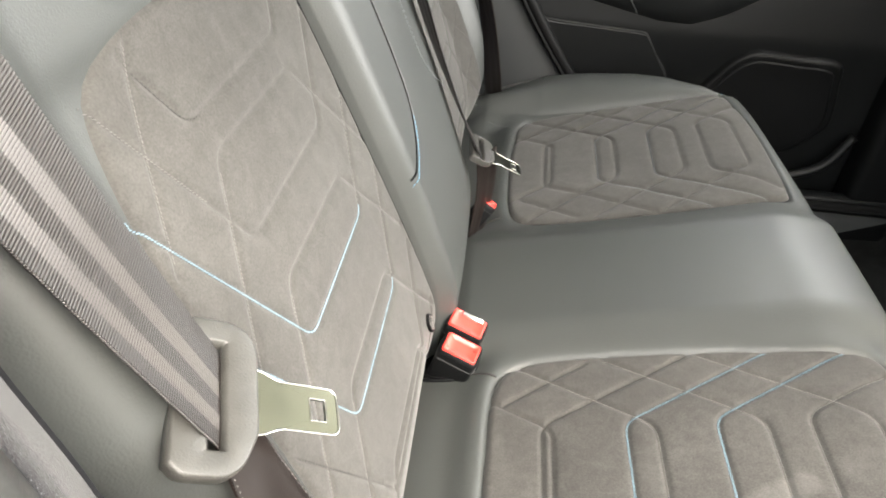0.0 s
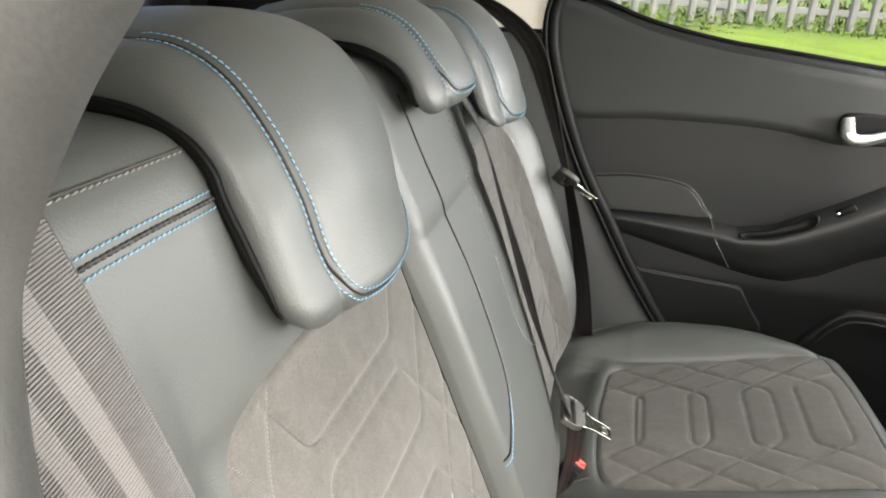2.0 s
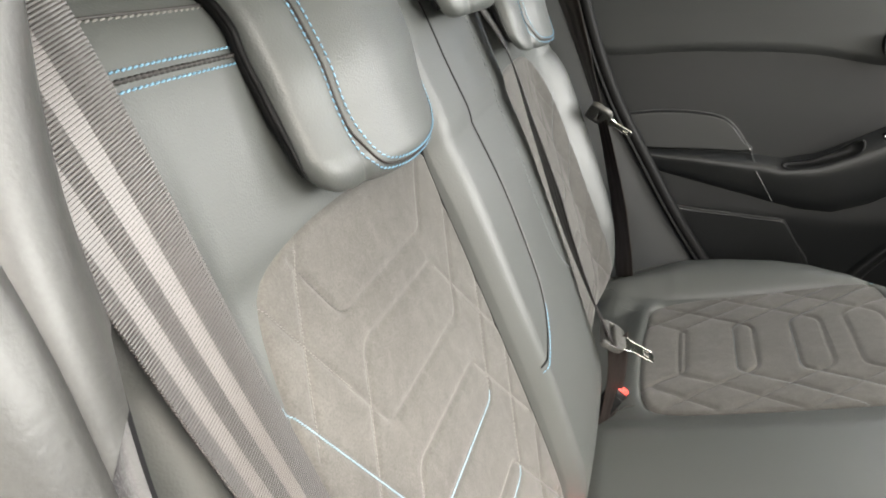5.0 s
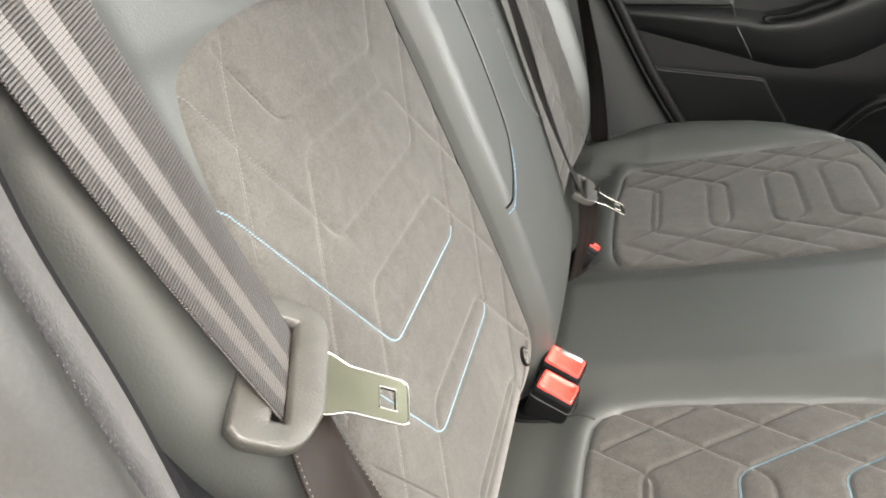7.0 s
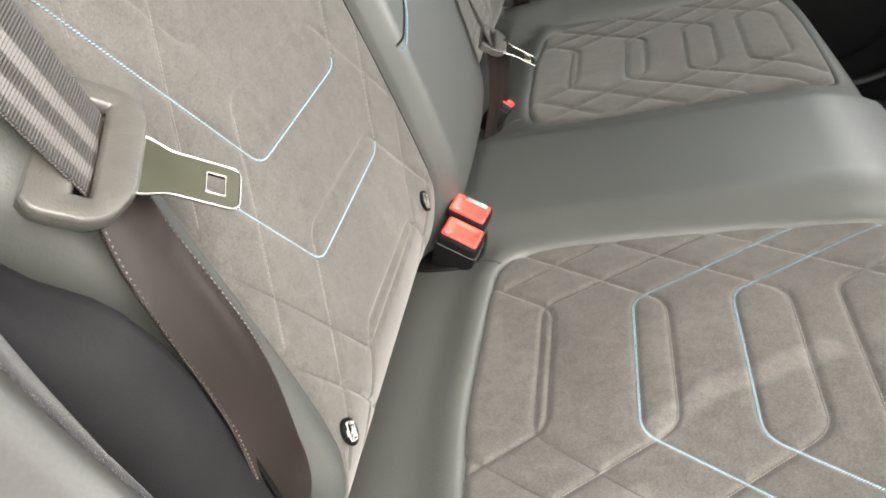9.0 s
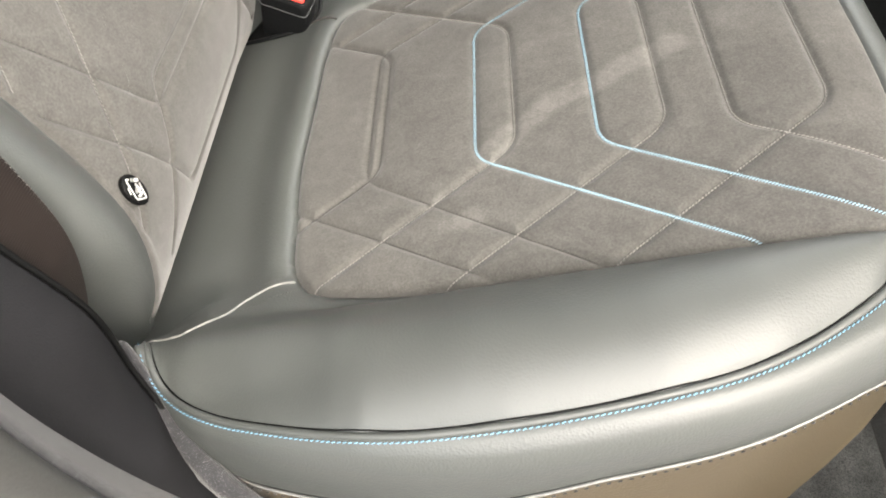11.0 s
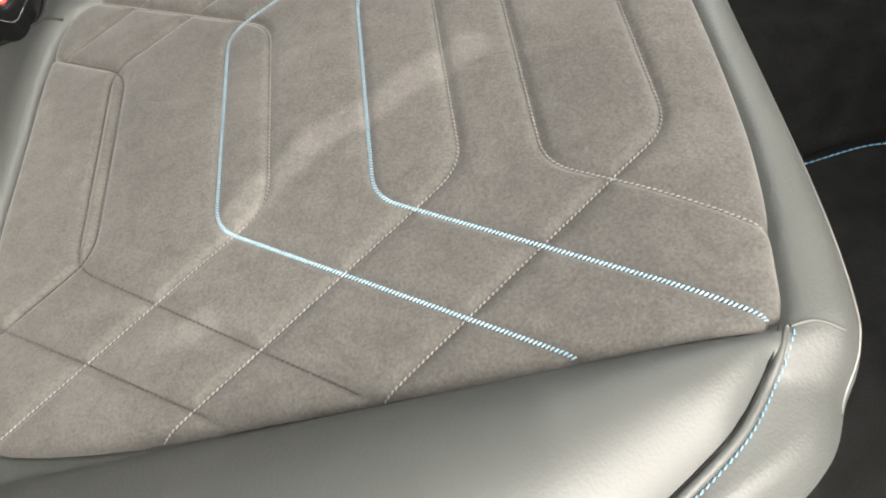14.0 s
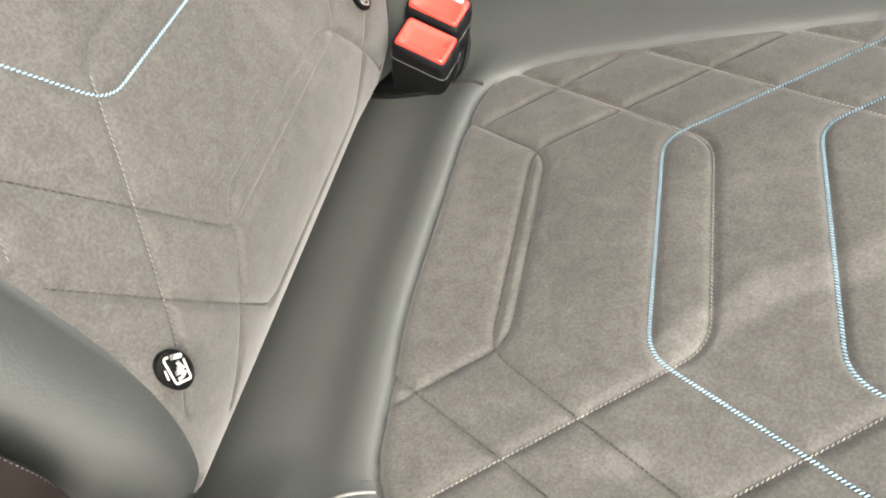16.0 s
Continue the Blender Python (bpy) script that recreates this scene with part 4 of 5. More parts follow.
def tongue(parent, origin, u, v, size=1.0):
    """A belt tongue: plastic body with a slot, steel blade with a square hole."""
    u, v = Vector(u).normalized(), Vector(v)
    v = (v - u * v.dot(u)).normalized()
    w = u.cross(v)
    M = Matrix((u, v, w)).transposed().to_4x4()
    M.translation = origin
    body = [(-0.024, -0.035), (-0.019, -0.040), (0.002, -0.040), (0.011, -0.034), (0.019, -0.017), (0.019, 0.026), (0.015, 0.036), (0.006, 0.040), (-0.014, 0.040), (-0.021, 0.036)]
    # body as a frame round the slot
    bm = bmesh.new()
    body = [(a_ * size if a_ < 0 else a_, b_ * size) for a_, b_ in body]
    outer = fillet(body + body[:1], 0.004)
    outer = even(np.vstack([outer, outer[:1]]), 64, True)
    inner = []
    for p in outer:
        inner.append((np.clip(p[0], -0.0052, 0.0012), np.clip(p[1], -0.0268, 0.0268)))
    inner = np.array(inner)
    lay = []
    for z, sc in ((-0.0035, 0.97), (-0.0025, 1.0), (0.0022, 1.0), (0.0040, 0.975), (0.0048, 0.925), (0.0050, 0.88)):
        lay.append([bm.verts.new((*(inner[i] + (outer[i] - inner[i]) * sc), z)) for i in range(64)])
    lay.append([bm.verts.new((*(inner[i] + (outer[i] - inner[i]) * 0.16), 0.0048)) for i in range(64)])
    lay.append([bm.verts.new((*(inner[i] + (outer[i] - inner[i]) * 0.06), 0.0042)) for i in range(64)])
    lay.append([bm.verts.new((*inner[i], 0.001)) for i in range(64)])
    lay.append([bm.verts.new((*inner[i], -0.003)) for i in range(64)])
    for a, b in zip(lay, lay[1:] + lay[:1]):
        for i in range(64):
            j = (i + 1) % 64
            if len({a[i], a[j], b[j], b[i]}) == 4:
                try:
                    bm.faces.new((a[i], a[j], b[j], b[i]))
                except ValueError:
                    pass
    bmesh.ops.remove_doubles(bm, verts=bm.verts, dist=1e-6)
    bmesh.ops.transform(bm, matrix=M, verts=bm.verts)
    part("tongue_body", bm, TONGUE, parent, "scuffed grey plastic tongue body")
    # blade with hole: four bars round the hole, one mesh
    o = even(np.vstack([fillet([(0.012, -0.018), (0.022, -0.0165), (0.030, -0.0125), (0.063, -0.0125), (0.063, 0.0125), (0.030, 0.0125), (0.022, 0.0165), (0.012, 0.018), (0.012, -0.018)], 0.005), [(0.012, -0.018)]]), 80, True)
    h = np.stack([np.clip(o[:, 0], 0.047, 0.056), np.clip(o[:, 1], -0.006, 0.006)], 1)
    bm = bmesh.new()
    rings = []
    for z, src in ((0.0002, h), (0.0002, o * [1, 0.98]), (0.0008, o), (0.0016, o), (0.0022, o * [1, 0.98]), (0.0022, h)):
        rings.append([bm.verts.new((p[0], p[1], z)) for p in src])
    for a, b in zip(rings, rings[1:] + rings[:1]):
        for i in range(80):
            j = (i + 1) % 80
            try:
                bm.faces.new((a[i], a[j], b[j], b[i]))
            except ValueError:
                pass
    bmesh.ops.remove_doubles(bm, verts=bm.verts, dist=1e-6)
    bmesh.ops.transform(bm, matrix=M, verts=bm.verts)
    blade = part("tongue_blade", bm, CHROME, parent, "polished steel blade with a square hole", smooth=False)
    for src, r_ in ((o[o[:, 0] > 0.0125], 0.0007), (even(np.vstack([h, h[:1]]), 60), 0.0005)):
        q = np.array([M @ Vector((p[0], p[1], 0.0021)) for p in src])
        tube_obj("blade_rim", q, r_, STEELRIM, blade, seg=6)


near_belt = thing("seat_belt", "grey-brown woven seat belt with parked steel tongue beside the door", "seat belt", "rear seat belts")
U0, V0 = (0.77, 0.39, -0.50), (-0.30, 0.90, 0.28)
SLOT = (-0.072, -0.521, 0.631)
_, c, d, nn = ribbon("upper_strap", [(-0.235, -0.580, 1.06), (-0.190, -0.572, 0.96), (-0.150, -0.558, 0.862), (-0.112, -0.540, 0.745), SLOT],
                     [(0.64, 0.62, 0.30), (0.62, 0.66, 0.32), (0.50, 0.72, 0.38), (0.12, 0.83, 0.47), (-0.30, 0.90, 0.28)], 0.047, WEBSHADE, near_belt)
strap_ribs(near_belt, c, d, nn, 0.047, relief=0.3)
# lower strap takes the darker copy: its shadow is in the colour
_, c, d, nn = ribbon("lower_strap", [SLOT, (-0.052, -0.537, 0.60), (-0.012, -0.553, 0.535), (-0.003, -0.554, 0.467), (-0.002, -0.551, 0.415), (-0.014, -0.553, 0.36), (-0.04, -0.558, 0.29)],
                     [(-0.30, 0.90, 0.28), (-0.15, 0.97, 0.18), (0.0, 1, 0.05), (-0.15, 0.98, 0.05), (-0.3, 0.93, 0), (-0.3, 0.93, 0), (-0.3, 0.93, 0)], 0.047, WEBSHADE, near_belt)
strap_ribs(near_belt, c, d, nn, 0.047, 0.0015, WEBSHADE, 0.08)
for e_, n_ in ((-0.5, 72), (0.5, 130)):
    stitches("pale_edge_stitching", [(c + d * e_ * 0.0462)[:n_]], DULLTHREAD, near_belt, 0.0030, 0.42, 0.00036, 0.0009, tuple(nn[80]), 0.3)
tongue(near_belt, SLOT, U0, V0)

far_belt = thing("seat_belt", "grey woven seat belt with hanging tongue by the rear pillar", "seat belt", "rear seat belts")
_, c, d, nn = ribbon("upper_strap", [(-0.40, 0.575, 0.985), (-0.30, 0.572, 0.956), (-0.225, 0.570, 0.935), (-0.150, 0.568, 0.892), (-0.110, 0.566, 0.848), (-0.078, 0.562, 0.772), (-0.047, 0.550, 0.690), (-0.028, 0.525, 0.645)],
                     [(0.6, -0.1, -0.5), (0.65, -0.15, -0.4), (0.7, -0.2, -0.2), (0.75, -0.3, 0.1), (0.7, -0.5, 0.2), (0.6, -0.65, 0.25), (0.35, -0.8, 0.35), (0.1, -0.85, 0.5)], 0.047, WEBSHADE, far_belt)
strap_ribs(far_belt, c, d, nn, 0.047, 0.003)
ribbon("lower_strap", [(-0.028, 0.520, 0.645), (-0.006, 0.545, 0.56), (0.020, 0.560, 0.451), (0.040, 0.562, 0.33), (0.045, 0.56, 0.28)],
       [(0.3, -0.85, 0.4), (0.6, -0.75, 0.2), (0.7, -0.7, 0.1), (0.7, -0.7, 0.0), (0.7, -0.7, 0.0)], 0.047, WEBSHADE, far_belt)
tongue(far_belt, (-0.028, 0.515, 0.645), (0.85, -0.05, -0.45), (0.1, -0.85, 0.5))

mid_belt = thing("seat_belt", "grey woven centre seat belt with steel tongue over the backrest", "seat belt", "rear seat belts")
_, c, d, nn = ribbon("upper_strap", [(-0.172, 0.110, 0.87), (-0.130, 0.112, 0.815), (-0.109, 0.113, 0.772), (-0.089, 0.115, 0.717), (-0.062, 0.117, 0.646), (-0.032, 0.119, 0.563), (0.004, 0.122, 0.478), (0.030, 0.124, 0.428)],
                     [(-0.10, 1, 0.0), (-0.14, 1, 0), (-0.20, 1, -0.03), (-0.30, 1, -0.08), (-0.40, 1, -0.12), (-0.45, 1, -0.14), (-0.40, 1, -0.1), (-0.2, 1, 0)], 0.046, WEBSHADE, mid_belt)
strap_ribs(mid_belt, c, d, nn, 0.046, 0.003)
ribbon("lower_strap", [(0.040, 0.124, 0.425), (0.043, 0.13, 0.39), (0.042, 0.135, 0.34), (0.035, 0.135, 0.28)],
       [(0.5, 0.8, 0.2), (0.5, 0.8, 0.1), (0.5, 0.8, 0.0), (0.5, 0.8, 0.0)], 0.046, WEBSHADE, mid_belt)
tongue(mid_belt, (0.032, 0.124, 0.428), (0.85, 0.12, -0.45), (-0.35, 0.85, 0.2), 0.75)


def buckle(x, y, z, lean, label, scale=1.0, slot=False, tilt=-8):
    th = thing("belt_buckle", label, "belt buckle", "belt buckles")
    M = Matrix.Translation((x, y, z)) @ Euler((radians(tilt), radians(lean), radians(-13))).to_matrix().to_4x4() @ Matrix.Scale(scale, 4)

    def put(name, bm, mt, par, lb=""):
        bmesh.ops.transform(bm, matrix=M, verts=bm.verts)
        return part(name, bm, mt, par, lb)
    bm = rbox((0.047, 0.029, 0.085), 0.006, 3, (0, 0, -0.0435))
    body = put("buckle_body", bm, DARK, th, "black plastic buckle body")
    o = fillet([(0.0238, 0.0), (0.0238, 0.0148), (-0.0238, 0.0148), (-0.0238, -0.0148), (0.0238, -0.0148), (0.0238, 0.0)], 0.006)
    v_, f_ = tube(np.column_stack([o, np.full(len(o), -0.016)]), 0.0005, 6)
    obj_mesh("moulding_line", [M @ Vector(p_) for p_ in v_], f_, RIM, body)
    # raised rim round the button
    o = fillet([(0.0212, 0.0), (0.0212, 0.0130), (-0.0212, 0.0130), (-0.0212, -0.0130), (0.0212, -0.0130), (0.0212, 0.0)], 0.004)
    v_, f_ = tube(np.column_stack([o, np.full(len(o), -0.0006)]), 0.0012, 6)
    v_ = [M @ Vector(p_) for p_ in v_]
    obj_mesh("button_rim", v_, f_, DARK, th)
    bm = bmesh.new()
    R_ = fillet([(0.0202, 0.0), (0.0202, 0.0122), (-0.0202, 0.0122), (-0.0202, -0.0122), (0.0202, -0.0122), (0.0202, 0.0)], 0.003)[:-1]
    rings = [[bm.verts.new((p_[0] * sc_, p_[1] * sc_, z_)) for p_ in R_] for sc_, z_ in ((1.0, -0.004), (1.0, 0.0015), (0.94, 0.0028), (0.86, 0.0028), (0.74, 0.0004), (0.3, 0.0002))]
    for a, b in zip(rings, rings[1:]):
        for i in range(len(R_)):
            bm.faces.new((a[i], a[(i + 1) % len(R_)], b[(i + 1) % len(R_)], b[i]))
    bm.faces.new(rings[-1])
    put("release_button", bm, RED, th, "glossy red release button")
    if slot:
        put("slot_rim", rbox((0.026, 0.005, 0.004), 0.001, 2, (0.003, 0.0085, 0.0028)), SILVER, th, "pale tongue slot")
    return th


buckle(0.034, -0.158, 0.332, 16, "black belt buckle with red button between the seats", tilt=12)
buckle(0.038, -0.127, 0.342, 16, "black belt buckle with red button and pale slot between the seats", slot=True, tilt=12)
buckle(0.050, 0.150, 0.334, 30, "small black belt buckle with red button beside the far seat", 0.62)
# black sheet laid on the cushion in place of the buckles' shaded recess
pk = thing("buckle_pocket", "black lined pocket round the belt buckles", "seat pocket")
q = spline([(-0.030, -0.146), (-0.005, -0.157), (0.018, -0.161), (0.036, -0.160), (0.047, -0.156), (0.053, -0.147), (0.055, -0.133), (0.053, -0.110), (0.040, -0.100), (0.02, -0.098)], 60)
tube_obj("pocket_rim", np.column_stack([q, seat_z(q[:, 0], q[:, 1]) + 0.0015]), 0.0022, DARK, pk)
bm = prism([tuple(p) for p in q], 0.003)
for v_ in bm.verts:
    v_.co.z += float(seat_z(np.array([v_.co.x]), np.array([v_.co.y]))[0]) - 0.0005
part("recess_shade", bm, RUBBER, pk)


def badge(y, mark=None):
    th = thing("anchor_badge", "small oval black badge with a white child-seat mark", "badge", "anchor badges")
    M = Matrix.Translation((-0.0020, y, 0.3825)) @ Euler((0, radians(70), 0)).to_matrix().to_4x4()
    n = 40
    poly = [(0.0110 * math.cos(a), 0.0080 * math.sin(a)) for a in np.linspace(0, 2 * math.pi, n, endpoint=False)]
    part("badge_disc", prism(poly, 0.004, 0.0014, 2, M @ Matrix.Translation((0, 0, -0.001))), RUBBER, th)
    rim = [(M @ Vector((x * 0.98, y_ * 0.98, 0.0026))) for x, y_ in poly]
    rim.append(rim[0])
    tube_obj("badge_rim", np.array(rim), 0.0006, RUBBER, th, seg=6)
    u = 0.000084  # the mark's drawing unit
    for name_, pts, r_ in (("mark_frame", [(27, -85), (0, -105), (-70, 45), (15, 110), (80, 5)], 0.0007), ("mark_bar", [(35, -70), (85, -20)], 0.0013),
                           ("mark_seat", [(-43, 40), (-10, 57), (27, 53)], 0.0010), ("mark_figure", [(-23, 7), (-5, 20), (15, 35)], 0.0012),
                           ("mark_figure", [(5, -3), (27, 25)], 0.0011), ("mark_figure", [(40, -25), (30, 35)], 0.0011), ("mark_frame", [(-45, -65), (-75, -15)], 0.0006)):
        q = fillet([(py * u, px * u * 0.92) for px, py in pts], 0.0012, 4) if len(pts) > 2 else np.array([(py * u, px * u * 0.92) for px, py in pts])
        tube_obj(name_, np.array([M @ Vector((x, y_, 0.0028)) for x, y_ in q]), r_, mark or WHITE, th, seg=8)
    return th


for y in (-0.463, -0.178, 0.178, 0.466):
    badge(y, None if y < -0.3 else GREYTHREAD)


# ---- door aperture trims ----
def loft(name, paths, material, parent, n=160, label=""):
    P = np.stack([spline(p, n) for p in paths], 1)
    return grid_obj(name, P, material, parent, label)


ap = thing("aperture_trim", "grey and black trim round the open rear door aperture", "car trim", kind="structure")
EA = [(-0.09, 1.10), (-0.112, 1.0), (-0.124, 0.955), (-0.124, 0.925), (-0.100, 0.89), (-0.077, 0.84), (-0.066, 0.80), (-0.058, 0.765), (-0.040, 0.70), (-0.010, 0.62), (0.020, 0.56), (0.030, 0.50), (0.031, 0.45), (0.035, 0.40), (0.055, 0.31), (0.11, 0.21), (0.25, 0.13), (0.9, 0.10)]
EB = [(0.03, 1.10), (-0.036, 1.0), (-0.069, 0.955), (-0.087, 0.92), (-0.092, 0.89), (-0.092, 0.855), (-0.086, 0.82), (-0.079, 0.76), (-0.062, 0.70), (-0.046, 0.62), (-0.028, 0.56), (-0.010, 0.50), (0.002, 0.45), (0.010, 0.38), (0.035, 0.30), (0.09, 0.20), (0.24, 0.12), (0.9, 0.09)]
EC = [(-0.16, 1.10), (-0.17, 1.0), (-0.175, 0.955), (-0.178, 0.92), (-0.178, 0.89), (-0.18, 0.855), (-0.180, 0.80), (-0.150, 0.72), (-0.095, 0.652), (-0.070, 0.618), (-0.035, 0.601), (-0.018, 0.548), (0.001, 0.467), (0.014, 0.400), (0.012, 0.325), (0.065, 0.23), (0.22, 0.11), (0.9, 0.08)]
YC = [-0.592] * 9 + [-0.590, -0.588, -0.578, -0.575, -0.569, -0.570, -0.614, -0.630, -0.65]


def lift3(path, y, dx=0.0, dz=0.0):
    return [(x + dx, y, z + dz) for x, z in path]


loft("painted_flange", [lift3(EA, -0.90, -0.40), lift3(EA, -0.74, -0.24), lift3(EA, -0.715, -0.12), lift3(EA, -0.700, -0.05), lift3(EA, -0.692, -0.022), lift3(EA, -0.680, -0.008), lift3(EA, -0.665, 0.001), lift3(EA, -0.655, 0.0025), lift3(EA, -0.650, 0.001), lift3(EA, -0.644, -0.012), lift3(EA, -0.640, -0.05)],
     LIGHTSEAL, ap, label="pale grey painted door flange")
loft("upper_flange", [p_[:7] for p_ in (lift3(EA, -0.652, -0.004), lift3(EA, -0.650, 0.0), [(a[0] * 0.5 + b[0] * 0.5 + 0.006, -0.636, a[1] * 0.5 + b[1] * 0.5) for a, b in zip(EA, EB)], lift3(EB, -0.622, 0.002), lift3(EB, -0.617, -0.002), lift3(EB, -0.612, -0.014))],
     LIGHTSEAL, ap, label="pale grey painted inner flange")
loft("felt_strip", [p_[5:] for p_ in (lift3(EA, -0.650, -0.006), lift3(EA, -0.647, -0.002), [(a[0] * 0.5 + b[0] * 0.5, -0.635, a[1] * 0.5 + b[1] * 0.5) for a, b in zip(EA, EB)], lift3(EB, -0.622, -0.001), lift3(EB, -0.617, -0.006))],
     FELT, ap, label="dark flocked edge strip")
midp = [(a[0] * 0.5 + b[0] * 0.5 + 0.004, -0.312 + yc_ * 0.5, a[1] * 0.5 + b[1] * 0.5 + 0.004) for a, b, yc_ in zip(EB, EC, YC)]


def liftc(dx, dy):
    return [(p_[0] + dx, yc_ + dy, p_[1]) for p_, yc_ in zip(EC, YC)]


loft("quarter_trim", [lift3(EB, -0.621, -0.006), lift3(EB, -0.618, -0.003), midp, liftc(0.002, 0), liftc(-0.002, 0.006), liftc(-0.02, 0.008), liftc(-0.12, 0.009)],
     PAD, ap, label="charcoal quarter trim beside the backrest")
edge_c = spline(liftc(0.002, 0.0035), 200)
tube_obj("trim_edge", edge_c[70:170], 0.0016, RUBBER, ap)
# felt lip along the bench's rear outer corner
q = spline([(-0.012, -0.540, 0.325), (-0.003, -0.545, 0.334), (0.005, -0.555, 0.322), (0.018, -0.575, 0.304), (0.045, -0.600, 0.282), (0.07, -0.613, 0.25), (0.10, -0.622, 0.215), (0.15, -0.628, 0.16), (0.20, -0.63, 0.09)], 160)
tube_obj("sill_lip", q, np.interp(np.linspace(0, 1, 160), [0, 0.1, 0.3, 1], [0.003, 0.005, 0.0075, 0.008]), FELT, ap)
bgd = thing("belt_guide", "small black belt guide on the backrest shoulder", "belt guide")
part("guide_body", rbox((0.035, 0.03, 0.02), 0.006, 3, (-0.235, -0.50, 0.902), (0, 12, 0)), DARK, bgd)

# far aperture: black seal, grey quarter trim, pillar trim
far_ap = thing("far_aperture_trim", "black rubber door seal and grey quarter trim by the far seat", "car trim", kind="structure")
FS = [(0.10, 1.18), (-0.02, 1.05), (-0.065, 0.985), (-0.088, 0.93), (-0.090, 0.88), (-0.079, 0.83), (-0.046, 0.738), (-0.003, 0.645), (0.052, 0.553), (0.114, 0.452), (0.181, 0.357), (0.25, 0.27), (0.34, 0.18), (0.5, 0.125), (0.95, 0.115)]
q = spline(lift3(FS, 0.612), 220)
tube_obj("door_seal", q, 0.0125, RUBBER, far_ap, "black rubber door seal", seg=14)
q2 = spline(lift3(FS, 0.600, -0.011), 220)
tube_obj("seal_lip", q2, 0.004, RUBBER, far_ap)
FQ = [(-0.090, 0.886)] + FS[5:]
FT = [(x - 0.02, 0.606, z - 0.004) for x, z in FQ]
F2 = [(x - 0.10, 0.597, z - 0.03 * (i_ > 0)) for i_, (x, z) in enumerate(FQ)]
F3 = [(x - 0.20, 0.585, z - 0.06 * (i_ > 0)) for i_, (x, z) in enumerate(FQ)]
loft("quarter_trim", [lift3(FQ, 0.63, 0.0), FT[:], F2, F3], QTRIM, far_ap, label="charcoal quarter trim")
# pale pillar trim above
PB = [(-0.03, 0.612, 1.15), (-0.075, 0.608, 1.0), (-0.103, 0.606, 0.93), (-0.108, 0.604, 0.886)]
PC = [(-0.20, 0.60, 1.17), (-0.21, 0.60, 1.02), (-0.215, 0.60, 0.95), (-0.20, 0.60, 0.884)]
PD = [(-0.36, 0.595, 1.17), (-0.36, 0.60, 1.03), (-0.36, 0.605, 0.95), (-0.36, 0.61, 0.884)]
PE = [(-0.50, 0.58, 1.15), (-0.545, 0.59, 1.0), (-0.58, 0.60, 0.94), (-0.60, 0.61, 0.884)]
pil = thing("far_pillar_trim", "pale beige moulded rear pillar trim", "car trim", kind="structure")
loft("pillar_cover", [PB, PC, PD, PE], BEIGE, pil)
q = spline([PB[-1], PC[-1], PD[-1], PE[-1]], 80) - [0, 0.002, 0.003]
tube_obj("pillar_joint", q, 0.004, RUBBER, pil)


fq = thing("far_quarter_panel", "dark inner panel behind the far backrest", "car trim", kind="structure")
part("panel", rbox((0.72, 0.03, 0.52), 0.008, 2, (-0.46, 0.634, 0.622)), TRIM, fq)


# ---- far door ----
door = thing("door_1", "closed far rear door with charcoal padded card, silver handle and armrest", "car door", kind="structure")


def door_y(x, z):
    y = np.interp(z, [0.0, 0.2, 0.36, 0.44, 0.55, 0.64, 0.73, 0.80, 0.90, 0.96], [0.690, 0.680, 0.668, 0.656, 0.665, 0.672, 0.682, 0.690, 0.706, 0.722])
    return y + 0.015 * np.clip((x - 0.45) / 0.3, 0, 1)


def door_patch(name, outline, proud, material, edge=0.006, n=260, rings=30, core=None, label="", round_=1.0, parent=None, closed_pts=True):
    o = spline(outline, n, closed=True)
    c = o.mean(0) if core is None else np.array(core)
    ol = np.vstack([o[::3], o[:1]])
    def fn(p):
        d = dist_lines(p, [ol])
        h = (proud + 0.0015) * (1 - (1 - np.clip(d / edge, 0, 1)) ** 2) - 0.0015 if edge > 0 else proud
        return np.column_stack([p[:, 0], door_y(p[:, 0], p[:, 1]) - h, p[:, 1]])
    w = 1 - np.linspace(0, 1, rings) ** 1.6 * 0.99
    P2 = c[None, None] + (o - c)[None] * w[:, None, None]
    P = fn(P2.reshape(-1, 2)).reshape(rings, n, 3)
    m = n
    v = np.vstack([P.reshape(-1, 3), P[-1].mean(0)])
    f = grid_faces(rings, m, True) + [((rings - 1) * m + j, (rings - 1) * m + (j + 1) % m, rings * m) for j in range(m)]
    return obj_mesh(name, v, f, material, parent or door, label)


def poly(pts, k=3):
    """Straight-sided outline: repeats corners so that the curve keeps them."""
    p = np.array(pts, float)
    out = []
    for a, b in zip(p, np.roll(p, -1, axis=0)):
        for t in (0.04, 0.35, 0.65, 0.96):
            out.append(tuple(a + (b - a) * t))
    return out


SILL = [(-0.12, 0.966), (-0.047, 0.938), (0.016, 0.918), (0.06, 0.903), (0.121, 0.888), (0.223, 0.871), (0.32, 0.862), (0.48, 0.847), (0.62, 0.840), (0.90, 0.832)]
# whole card
xs = np.linspace(-0.14, 0.92, 90)
top = np.interp(xs, [p[0] for p in SILL], [p[1] for p in SILL])
rows = []
for f_ in np.linspace(0, 1, 70):
    z = 0.05 + (top - 0.05) * f_
    y = door_y(xs, z)
    rows.append(np.column_stack([xs, y, z]))
for k_, (dy, dz) in enumerate(((0.004, 0.006), (0.012, 0.009), (0.03, 0.009), (0.05, 0.004))):
    w = rows[69].copy()
    w[:, 1] += dy
    w[:, 2] += dz
    rows.append(w)
grid_obj("door_card", np.array(rows), TRIM, door)
